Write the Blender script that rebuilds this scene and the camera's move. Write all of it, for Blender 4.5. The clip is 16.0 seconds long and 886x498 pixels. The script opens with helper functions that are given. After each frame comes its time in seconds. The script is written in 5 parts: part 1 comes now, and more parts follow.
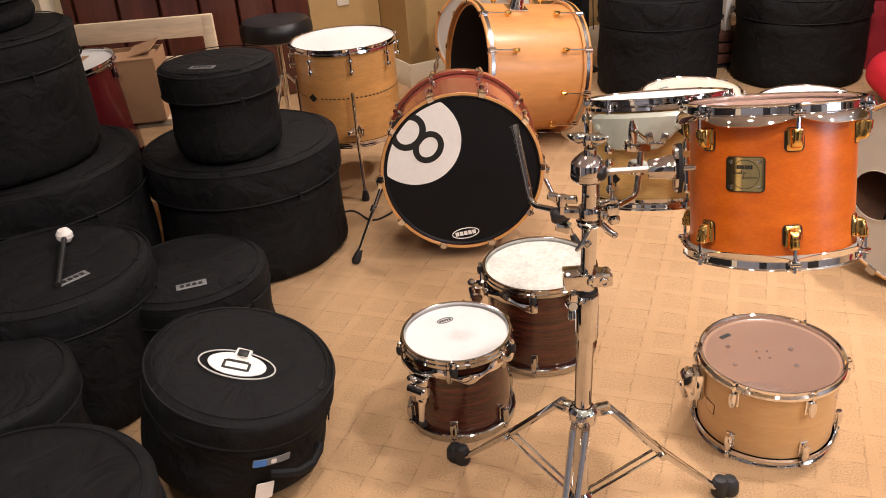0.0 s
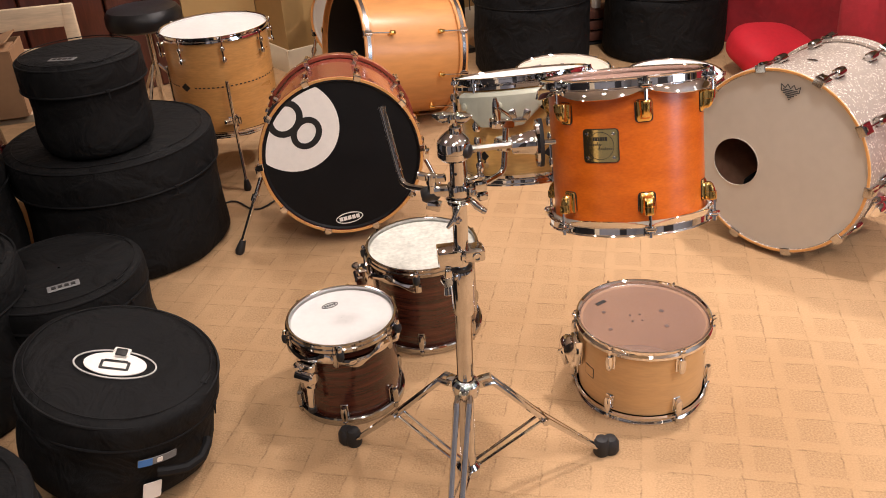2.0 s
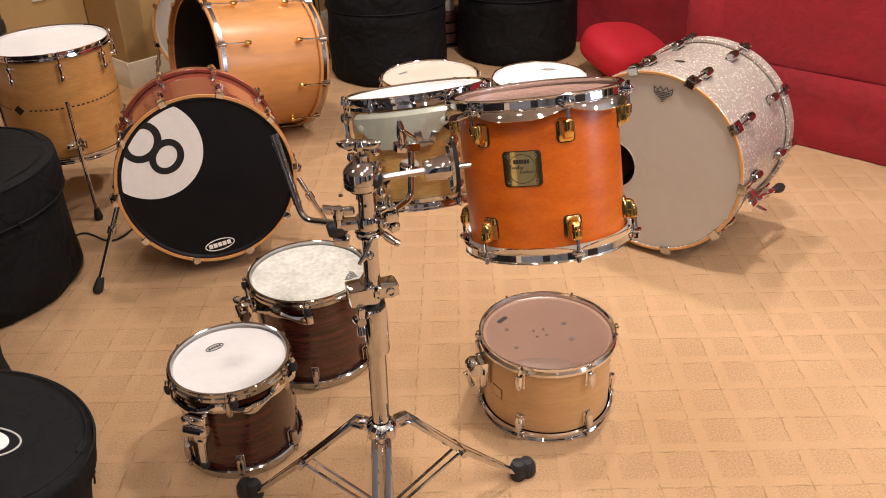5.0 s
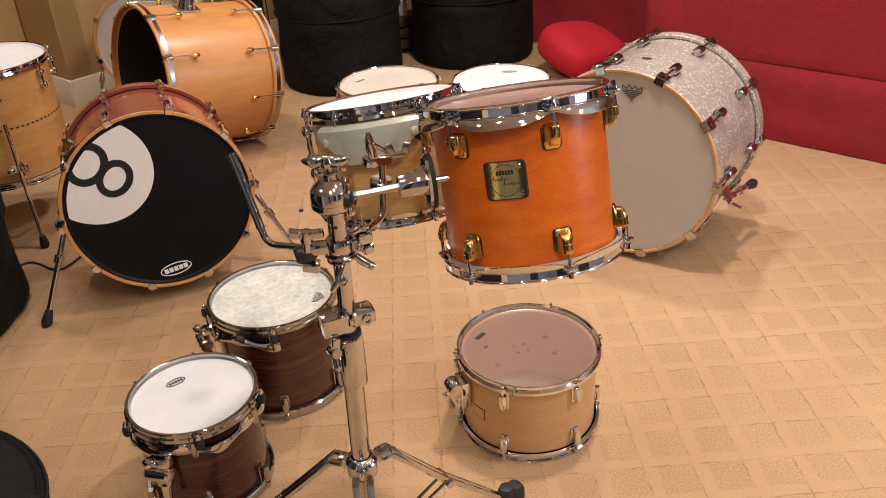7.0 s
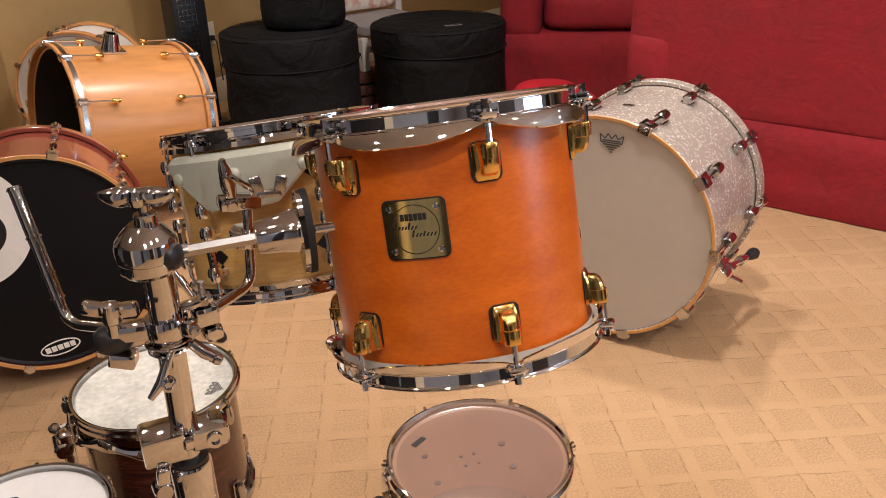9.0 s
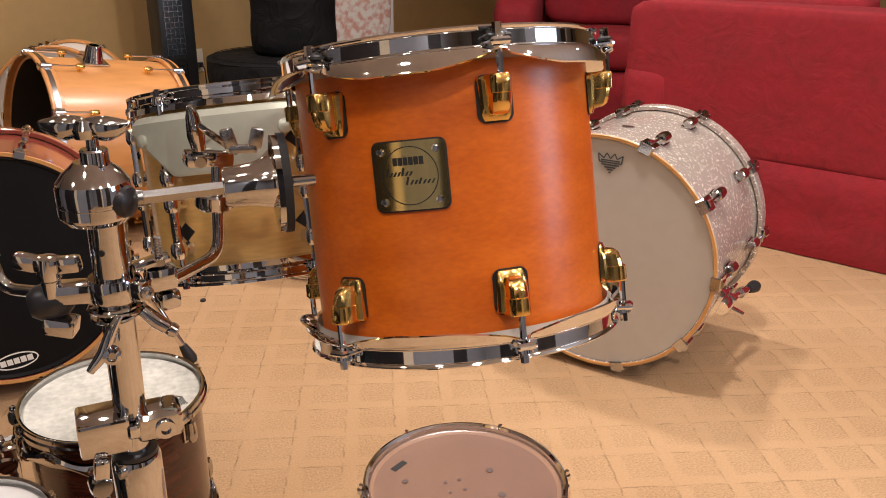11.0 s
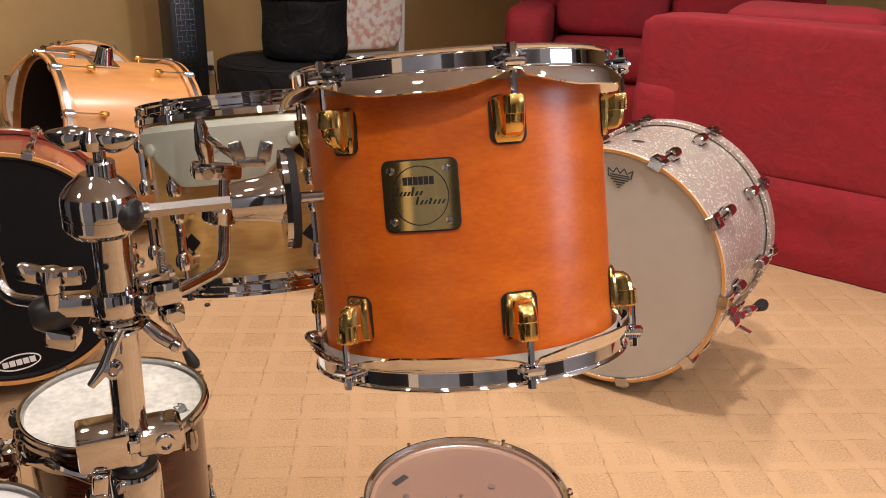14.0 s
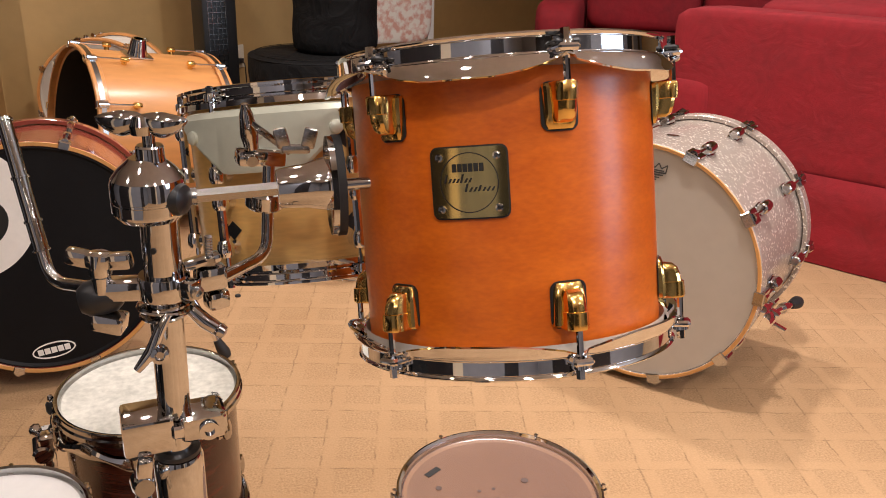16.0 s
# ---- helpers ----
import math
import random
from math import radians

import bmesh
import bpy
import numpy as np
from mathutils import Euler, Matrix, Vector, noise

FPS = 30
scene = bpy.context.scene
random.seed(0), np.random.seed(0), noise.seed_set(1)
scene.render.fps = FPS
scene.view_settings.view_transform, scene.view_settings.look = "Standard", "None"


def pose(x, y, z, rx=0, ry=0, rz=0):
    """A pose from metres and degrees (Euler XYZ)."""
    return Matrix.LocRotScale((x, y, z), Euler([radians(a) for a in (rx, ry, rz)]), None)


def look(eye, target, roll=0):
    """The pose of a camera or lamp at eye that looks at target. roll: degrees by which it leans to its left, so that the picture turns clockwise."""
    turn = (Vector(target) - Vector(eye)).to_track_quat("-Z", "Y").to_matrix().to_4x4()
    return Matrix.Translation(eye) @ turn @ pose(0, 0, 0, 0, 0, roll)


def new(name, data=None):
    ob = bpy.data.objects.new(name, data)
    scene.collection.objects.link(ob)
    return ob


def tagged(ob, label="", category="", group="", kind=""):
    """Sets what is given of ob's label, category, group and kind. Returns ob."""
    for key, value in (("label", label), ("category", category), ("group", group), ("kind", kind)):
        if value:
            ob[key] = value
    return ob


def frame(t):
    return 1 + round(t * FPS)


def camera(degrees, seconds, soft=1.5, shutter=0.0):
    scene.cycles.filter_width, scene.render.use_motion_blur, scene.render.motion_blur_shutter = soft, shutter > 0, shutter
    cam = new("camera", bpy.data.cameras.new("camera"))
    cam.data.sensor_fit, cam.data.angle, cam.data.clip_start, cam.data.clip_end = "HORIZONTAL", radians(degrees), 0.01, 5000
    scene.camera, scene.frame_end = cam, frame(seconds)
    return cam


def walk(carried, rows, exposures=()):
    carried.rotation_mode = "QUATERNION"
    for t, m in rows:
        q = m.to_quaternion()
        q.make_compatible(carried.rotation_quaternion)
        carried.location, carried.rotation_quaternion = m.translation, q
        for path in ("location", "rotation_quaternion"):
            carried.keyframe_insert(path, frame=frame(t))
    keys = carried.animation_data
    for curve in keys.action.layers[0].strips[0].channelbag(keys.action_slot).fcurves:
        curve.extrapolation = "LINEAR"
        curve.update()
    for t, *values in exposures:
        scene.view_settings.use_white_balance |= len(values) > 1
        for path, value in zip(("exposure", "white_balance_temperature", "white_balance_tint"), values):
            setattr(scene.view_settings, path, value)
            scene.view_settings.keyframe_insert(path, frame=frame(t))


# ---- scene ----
cam = camera(55.4, 16.0, soft=0.95)
PATH = [
    (0, (0.2191, 0.0429, 1.3851), (0.0127, 1.8052, 0.4613), -4.55),
    (0.5, (0.2482, 0.0360, 1.3875), (0.1687, 1.8052, 0.4583), -4.45),
    (1, (0.2621, 0.0299, 1.3853), (0.2413, 1.7935, 0.4435), -4.86),
    (1.5, (0.2641, 0.0279, 1.3843), (0.2748, 1.7849, 0.4288), -4.62),
    (2, (0.2601, 0.0259, 1.3855), (0.2943, 1.7731, 0.4127), -4.09),
    (2.5, (0.2492, 0.0261, 1.3899), (0.3165, 1.7734, 0.4180), -3.83),
    (3, (0.2265, 0.0445, 1.3978), (0.3440, 1.7932, 0.4342), -3.74),
    (3.5, (0.2015, 0.0845, 1.3977), (0.3851, 1.8272, 0.4343), -3.42),
    (4, (0.1894, 0.1204, 1.3955), (0.4478, 1.8499, 0.4243), -2.98),
    (4.2, (0.1894, 0.1294, 1.3951), (0.4727, 1.8527, 0.4193), -2.84),
    (6.3, (0.1305, 0.2151, 1.3640), (0.6090, 1.8792, 0.3637), -2.26),
    (6.5, (0.1294, 0.2220, 1.3627), (0.6070, 1.8883, 0.3643), -2.46),
    (7, (0.1683, 0.2727, 1.3551), (0.6463, 1.9466, 0.3704), -3.46),
    (7.5, (0.2407, 0.3470, 1.3363), (0.6878, 2.0299, 0.3522), -3.72),
    (8, (0.3168, 0.4207, 1.3045), (0.7087, 2.1328, 0.3478), -4.43),
    (8.5, (0.3462, 0.5320, 1.2203), (0.8217, 2.2638, 0.3412), -3.96),
    (9, (0.3612, 0.6010, 1.1545), (0.9111, 2.3350, 0.3220), -2.02),
    (9.2, (0.3637, 0.6243, 1.1374), (0.9253, 2.3632, 0.3253), -1.60),
    (11.3, (0.3735, 0.6767, 1.0365), (0.9733, 2.4452, 0.3220), 0.57),
    (11.5, (0.3837, 0.6810, 1.0430), (0.9708, 2.4455, 0.3080), 0.54),
    (12, (0.3874, 0.6816, 1.0348), (0.9958, 2.4425, 0.3074), 1.18),
    (12.5, (0.3875, 0.6847, 1.0367), (1.0030, 2.4448, 0.3140), 1.80),
    (13, (0.3817, 0.6940, 1.0424), (0.9935, 2.4596, 0.3297), 1.89),
    (13.5, (0.3837, 0.6860, 1.0427), (0.9948, 2.4550, 0.3389), 1.79),
    (14, (0.3718, 0.6841, 1.0462), (0.9659, 2.4591, 0.3426), 1.56),
    (14.5, (0.3637, 0.6910, 1.0431), (0.9278, 2.4760, 0.3390), 1.50),
    (15, (0.3587, 0.6930, 1.0422), (0.9059, 2.4841, 0.3414), 1.57),
    (15.5, (0.3576, 0.6919, 1.0403), (0.8997, 2.4848, 0.3365), 1.66),
    (16, (0.3555, 0.6928, 1.0383), (0.8953, 2.4812, 0.3228), 1.56),
]
walk(cam, [(t, look(eye, target, roll)) for t, eye, target, roll in PATH], [(0.0, 0.16), (0.5, 0.08), (1.5, 0.02), (2.5, 0.0), (3.0, -0.10), (3.5, -0.12), (4.0, -0.08), (6.5, -0.22), (9.0, -0.27), (12.0, -0.20), (16.0, -0.18)])

# ---- light ----
world = bpy.data.worlds.new("room_world")
scene.world = world
world.use_nodes = True
world.node_tree.nodes["Background"].inputs[0].default_value = (1.0, 0.82, 0.6, 1)
world.node_tree.nodes["Background"].inputs[1].default_value = 0.02
U, V = Vector((0.545, -0.838, 0)), Vector((0.838, 0.545, 0))   # the room's two directions
CEIL = 2.45


def room(u, v, z=0.0):
    """A place by metres along the room's directions from the column's corner."""
    return Vector((-0.42, 4.66, 0)) + U * u + V * v + Vector((0, 0, z))


LAMPS = [(1.2, 2.0, 46), (1.4, 3.1, 44), (2.35, 0.5, 56), (0.95, -0.3, 18), (-1.15, 1.2, 12), (-0.45, 4.15, 28), (2.5, 3.9, 11), (-0.3, -0.9, 16),
         (2.2, -0.8, 16), (3.9, 1.6, 7), (0.1, 3.4, 20), (-0.2, 1.0, 7), (0.3, 0.3, 21), (1.5, 0.9, 6), (3.2, -0.2, 6), (3.1, 2.4, 3),
         (0.9, 0.5, 3), (-0.7, 0.1, 3), (0.2, -0.5, 3), (1.6, -0.2, 3), (0.6, -1.4, 3)]
for lx, ly, watt in LAMPS:
    lamp = bpy.data.lights.new("downlight_lamp", "AREA")
    lamp.shape, lamp.size, lamp.energy, lamp.color = "DISK", 0.13, watt * 0.56, (1.0, 0.885, 0.84)
    lamp.spread = radians(150)
    new("downlight_lamp", lamp).matrix_world = pose(lx, ly, CEIL - 0.03)
dusk = bpy.data.lights.new("window_light", "AREA")
dusk.shape, dusk.size, dusk.size_y, dusk.energy, dusk.color = "RECTANGLE", 1.36, 1.16, 32, (0.62, 0.78, 1.0)

# ---- materials ----


def mat(name, rgb, rough=0.5, metal=0.0, **more):
    """A material with two scales of tone and relief. more: var, scale, grain (stretch), bump, bscale, coat, spec, dark, sheen."""
    m = bpy.data.materials.new(name)
    m.use_nodes = True
    nt = m.node_tree
    b = nt.nodes["Principled BSDF"]
    b.inputs["Base Color"].default_value = (*rgb, 1)
    b.inputs["Roughness"].default_value = rough
    b.inputs["Metallic"].default_value = metal
    if "coat" in more:
        b.inputs["Coat Weight"].default_value = more["coat"]
        b.inputs["Coat Roughness"].default_value = more.get("coat_rough", 0.12)
    if "spec" in more:
        b.inputs["Specular IOR Level"].default_value = more["spec"]
    if "sheen" in more:
        b.inputs["Sheen Weight"].default_value = more["sheen"]
    co = nt.nodes.new("ShaderNodeTexCoord")
    mp = nt.nodes.new("ShaderNodeMapping")
    nt.links.new(co.outputs["Object"], mp.inputs[0])
    mp.inputs["Scale"].default_value = more.get("grain", (1, 1, 1))
    mp.inputs["Rotation"].default_value = more.get("turn", (0, 0, 0))
    if more.get("var", 0) > 0:
        big = nt.nodes.new("ShaderNodeTexNoise")
        big.inputs["Scale"].default_value = more.get("scale", 8)
        big.inputs["Detail"].default_value = 6
        nt.links.new(mp.outputs[0], big.inputs["Vector"])
        small = nt.nodes.new("ShaderNodeTexNoise")
        small.inputs["Scale"].default_value = more.get("scale", 8) * 7
        small.inputs["Detail"].default_value = 4
        nt.links.new(mp.outputs[0], small.inputs["Vector"])
        mixf = nt.nodes.new("ShaderNodeMath")
        mixf.operation = "MULTIPLY_ADD"
        mixf.inputs[1].default_value = 0.45
        nt.links.new(small.outputs["Fac"], mixf.inputs[0])
        half = nt.nodes.new("ShaderNodeMath")
        half.operation = "MULTIPLY"
        half.inputs[1].default_value = 0.6
        nt.links.new(big.outputs["Fac"], half.inputs[0])
        nt.links.new(half.outputs[0], mixf.inputs[2])
        ramp = nt.nodes.new("ShaderNodeValToRGB")
        dark = more.get("dark", tuple(c * (1 - more["var"]) for c in rgb))
        lite = tuple(min(1, c * (1 + more["var"] * 0.55)) for c in rgb)
        ramp.color_ramp.elements[0].position, ramp.color_ramp.elements[1].position = 0.36, 0.68
        ramp.color_ramp.elements[0].color, ramp.color_ramp.elements[1].color = (*dark, 1), (*lite, 1)
        nt.links.new(mixf.outputs[0], ramp.inputs[0])
        nt.links.new(ramp.outputs[0], b.inputs["Base Color"])
        rr = nt.nodes.new("ShaderNodeMapRange")
        rr.inputs["To Min"].default_value, rr.inputs["To Max"].default_value = rough * 0.85, min(1, rough * 1.2)
        nt.links.new(big.outputs["Fac"], rr.inputs["Value"])
        nt.links.new(rr.outputs[0], b.inputs["Roughness"])
    if more.get("bump", 0) > 0:
        bn = nt.nodes.new("ShaderNodeTexNoise")
        bn.inputs["Scale"].default_value = more.get("bscale", 200)
        bn.inputs["Detail"].default_value = 3
        nt.links.new(mp.outputs[0], bn.inputs["Vector"])
        bp = nt.nodes.new("ShaderNodeBump")
        bp.inputs["Strength"].default_value = more["bump"]
        bp.inputs["Distance"].default_value = more.get("bdist", 0.002)
        nt.links.new(bn.outputs["Fac"], bp.inputs["Height"])
        nt.links.new(bp.outputs[0], b.inputs["Normal"])
        if more.get("wrinkle", 0) > 0:
            wn = nt.nodes.new("ShaderNodeTexNoise")
            wn.inputs["Scale"].default_value, wn.inputs["Detail"].default_value, wn.inputs["Distortion"].default_value = 9, 3, 1.2
            nt.links.new(mp.outputs[0], wn.inputs["Vector"])
            wb = nt.nodes.new("ShaderNodeBump")
            wb.inputs["Strength"].default_value, wb.inputs["Distance"].default_value = more["wrinkle"], 0.02
            nt.links.new(wn.outputs["Fac"], wb.inputs["Height"])
            nt.links.new(wb.outputs[0], bp.inputs["Normal"])
    return m


CHROME = mat("chrome", (0.84, 0.84, 0.85), 0.04, 1.0, var=0.06, scale=30)
STANDCHROME = mat("stand_chrome", (0.62, 0.62, 0.63), 0.05, 1.0, var=0.08, scale=30)
NICKEL = mat("black_nickel", (0.52, 0.515, 0.51), 0.07, 1.0, var=0.1, scale=30)
STEEL = mat("steel_brushed", (0.44, 0.43, 0.42), 0.24, 1.0, var=0.1, scale=20, grain=(1, 1, 14))
GOLD = mat("gold_plate", (0.90, 0.60, 0.20), 0.14, 1.0, var=0.08, scale=30)
BRASS = mat("badge_brass", (0.82, 0.64, 0.27), 0.12, 1.0, var=0.10, scale=40, grain=(6, 6, 0.4))
YELLOWMAPLE = mat("yellow_maple", (0.66, 0.40, 0.13), 0.3, var=0.22, scale=6, grain=(1, 1, 5), coat=0.4)
RUBBER = mat("black_rubber", (0.012, 0.012, 0.013), 0.6, bump=0.2, bscale=150)
BLACKPLASTIC = mat("black_plastic", (0.015, 0.015, 0.016), 0.35)
ORANGE = mat("orange_stained_maple", (0.59, 0.130, 0.007), 0.36, var=0.18, scale=20, grain=(1, 1, 2.6), coat=0.32, coat_rough=0.22, spec=0.45, bump=0.05, bscale=90, dark=(0.49, 0.092, 0.005))
MAPLE = mat("amber_maple", (0.60, 0.27, 0.085), 0.36, var=0.2, scale=6, grain=(1, 1, 0.25), coat=0.3, coat_rough=0.22)
MAPLE2 = mat("honey_maple", (0.62, 0.31, 0.10), 0.28, var=0.2, scale=5, grain=(1, 1, 5), coat=0.4)
TANWOOD = mat("natural_birch", (0.60, 0.35, 0.15), 0.33, var=0.12, scale=5, grain=(1, 1, 6), coat=0.3)
MAHOG = mat("rosewood_stain", (0.075, 0.020, 0.011), 0.22, var=0.6, scale=5, grain=(0.6, 0.6, 16), coat=0.5, coat_rough=0.08, dark=(0.018, 0.006, 0.004))
MAROON = mat("burgundy_lacquer", (0.25, 0.055, 0.035), 0.2, var=0.2, scale=6, coat=0.6, coat_rough=0.06)
DARKRED = mat("dark_red_lacquer", (0.10, 0.008, 0.010), 0.25, var=0.2, scale=8, coat=0.5)
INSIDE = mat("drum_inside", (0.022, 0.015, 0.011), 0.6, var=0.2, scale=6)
WHITEHEAD = mat("coated_white_head", (0.74, 0.73, 0.70), 0.55, var=0.06, scale=9, bump=0.1, bscale=400)
FIBREHEAD = mat("fibre_head", (0.62, 0.61, 0.54), 0.5, var=0.22, scale=13, bump=0.12, bscale=200, dark=(0.38, 0.38, 0.33))
CREAMHEAD = mat("cream_head", (0.60, 0.55, 0.45), 0.5, var=0.06, scale=6, bump=0.05, bscale=300)
PALEHEAD = mat("pale_frosted_head", (0.50, 0.46, 0.40), 0.35, var=0.06, scale=4)
HEADSPOT = mat("dull_brown_mark", (0.13, 0.085, 0.07), 0.4, var=0.2, scale=60)
MAUVEHEAD = mat("hazy_pink_head", (0.34, 0.215, 0.17), 0.2, var=0.08, scale=4)
HAZYHEAD = mat("hazy_clear_head", (0.42, 0.27, 0.215), 0.16, var=0.08, scale=4)
HAZYHEAD.node_tree.nodes["Principled BSDF"].inputs["Alpha"].default_value = 0.5
BLACKHEAD = mat("black_head", (0.006, 0.006, 0.007), 0.5, var=0.2, scale=10, spec=0.2)
INKWHITE = mat("white_print", (0.88, 0.84, 0.78), 0.5, var=0.05, scale=10)
INKBLACK = mat("black_print", (0.012, 0.012, 0.012), 0.5)
INKPALE = mat("pale_grey_print", (0.48, 0.47, 0.44), 0.5, var=0.1, scale=60)
INKGREY = mat("grey_print", (0.20, 0.20, 0.20), 0.5, var=0.2, scale=60)
INKDARK = mat("dark_grey_print", (0.07, 0.07, 0.068), 0.5, var=0.2, scale=60)
INKBLUE = mat("blue_print", (0.05, 0.2, 0.55), 0.4)
BROWNPLY = mat("brown_ply_inside", (0.55, 0.30, 0.19), 0.5, var=0.2, scale=6)
GREYPLATE = mat("grey_green_metal", (0.50, 0.52, 0.43), 0.38, 0.25, var=0.08, scale=12, bump=0.04, bscale=80)
NYLON = mat("black_nylon", (0.0072, 0.0072, 0.0075), 0.72, var=0.4, scale=9, bump=0.5, bscale=420, bdist=0.0015, spec=0.17, wrinkle=0.9)
PIPING = mat("black_piping", (0.007, 0.007, 0.0075), 0.65, spec=0.18)
REDCLOTH = mat("red_cotton_slipcover", (0.265, 0.009, 0.016), 0.85, var=0.22, scale=5, bump=0.3, bscale=350, wrinkle=0.26)
REDPILLOW = mat("bright_red_cushion", (0.50, 0.006, 0.018), 0.8, var=0.12, scale=6, bump=0.3, bscale=300)
# two made-up tones for unseen walls, chosen for contrast in chrome reflections
DARKWALL = mat("dark_reflection_bay", (0.016, 0.015, 0.018), 0.4, var=0.3, scale=4, grain=(5, 5, 0.5))
GREYWALL = mat("blue_grey_unseen_wall", (0.22, 0.24, 0.28), 0.7, var=0.06, scale=3, bump=0.1, bscale=140)
PAINT = mat("ochre_wall_paint", (0.46, 0.30, 0.12), 0.7, var=0.07, scale=3, bump=0.15, bscale=140)
TRIM = mat("cream_trim_paint", (0.72, 0.64, 0.48), 0.4, var=0.05, scale=6)
CEILPAINT = mat("ceiling_paint", (0.75, 0.72, 0.67), 0.8, var=0.04, scale=4, bump=0.1, bscale=90)
PANEL = mat("red_brown_panelling", (0.085, 0.020, 0.011), 0.33, var=0.45, scale=4, grain=(5, 5, 0.5), coat=0.3)
PINE = mat("bare_pine", (0.70, 0.54, 0.36), 0.6, var=0.2, scale=5, grain=(0.6, 6, 6))
CARD = mat("brown_cardboard", (0.36, 0.20, 0.10), 0.75, var=0.1, scale=6, bump=0.08, bscale=90)
VINYL = mat("black_vinyl", (0.012, 0.012, 0.013), 0.35, var=0.2, scale=20, bump=0.2, bscale=150)
WHITEPAINT = mat("white_furniture_paint", (0.75, 0.72, 0.66), 0.4, var=0.05, scale=8)
GREYCLOTH = mat("grey_cloth", (0.30, 0.28, 0.27), 0.8, var=0.1, scale=20)
BROWNBOX = mat("brown_leather_spines", (0.10, 0.035, 0.022), 0.6, var=0.3, scale=20)
PLATE = mat("ivory_plastic", (0.72, 0.66, 0.54), 0.35)


def glitter():
    m = mat("champagne_sparkle", (0.40, 0.335, 0.285), 0.34, var=0.12, scale=4, coat=0.6, coat_rough=0.06)
    nt = m.node_tree
    b = nt.nodes["Principled BSDF"]
    co = nt.nodes.new("ShaderNodeTexCoord")
    vo = nt.nodes.new("ShaderNodeTexVoronoi")
    vo.inputs["Scale"].default_value = 250
    nt.links.new(co.outputs["Object"], vo.inputs["Vector"])
    sep = nt.nodes.new("ShaderNodeSeparateColor")
    nt.links.new(vo.outputs["Color"], sep.inputs[0])
    flake = nt.nodes.new("ShaderNodeMapRange")       # one cell in seven is a bright flake
    flake.inputs["From Min"].default_value, flake.inputs["From Max"].default_value = 0.86, 0.92
    nt.links.new(sep.outputs[0], flake.inputs["Value"])
    amount = nt.nodes.new("ShaderNodeMath")
    amount.operation = "MULTIPLY_ADD"
    amount.inputs[1].default_value, amount.inputs[2].default_value = 0.42, 0.04
    nt.links.new(flake.outputs[0], amount.inputs[0])
    wn = nt.nodes.new("ShaderNodeVectorMath")
    wn.operation = "SUBTRACT"
    nt.links.new(vo.outputs["Color"], wn.inputs[0])
    wn.inputs[1].default_value = (0.5, 0.5, 0.5)
    sc = nt.nodes.new("ShaderNodeVectorMath")
    sc.operation = "SCALE"
    nt.links.new(amount.outputs[0], sc.inputs["Scale"])
    nt.links.new(wn.outputs[0], sc.inputs[0])
    geo = nt.nodes.new("ShaderNodeNewGeometry")
    ad = nt.nodes.new("ShaderNodeVectorMath")
    nt.links.new(geo.outputs["Normal"], ad.inputs[0])
    nt.links.new(sc.outputs[0], ad.inputs[1])
    no = nt.nodes.new("ShaderNodeVectorMath")
    no.operation = "NORMALIZE"
    nt.links.new(ad.outputs[0], no.inputs[0])
    nt.links.new(no.outputs[0], b.inputs["Normal"])
    # the flakes' glint is painted in as a near-white base colour
    plain = b.inputs["Base Color"].links[0].from_socket
    mx = nt.nodes.new("ShaderNodeMix")
    mx.data_type = "RGBA"
    nt.links.new(flake.outputs[0], mx.inputs[0])
    nt.links.new(plain, mx.inputs[6])
    mx.inputs[7].default_value = (0.95, 0.90, 0.80, 1)
    nt.links.new(mx.outputs[2], b.inputs["Base Color"])
    mt = nt.nodes.new("ShaderNodeMapRange")
    mt.inputs["To Min"].default_value, mt.inputs["To Max"].default_value = 0.10, 0.35
    nt.links.new(flake.outputs[0], mt.inputs["Value"])
    nt.links.new(mt.outputs[0], b.inputs["Metallic"])
    return m


SPARKLE = glitter()


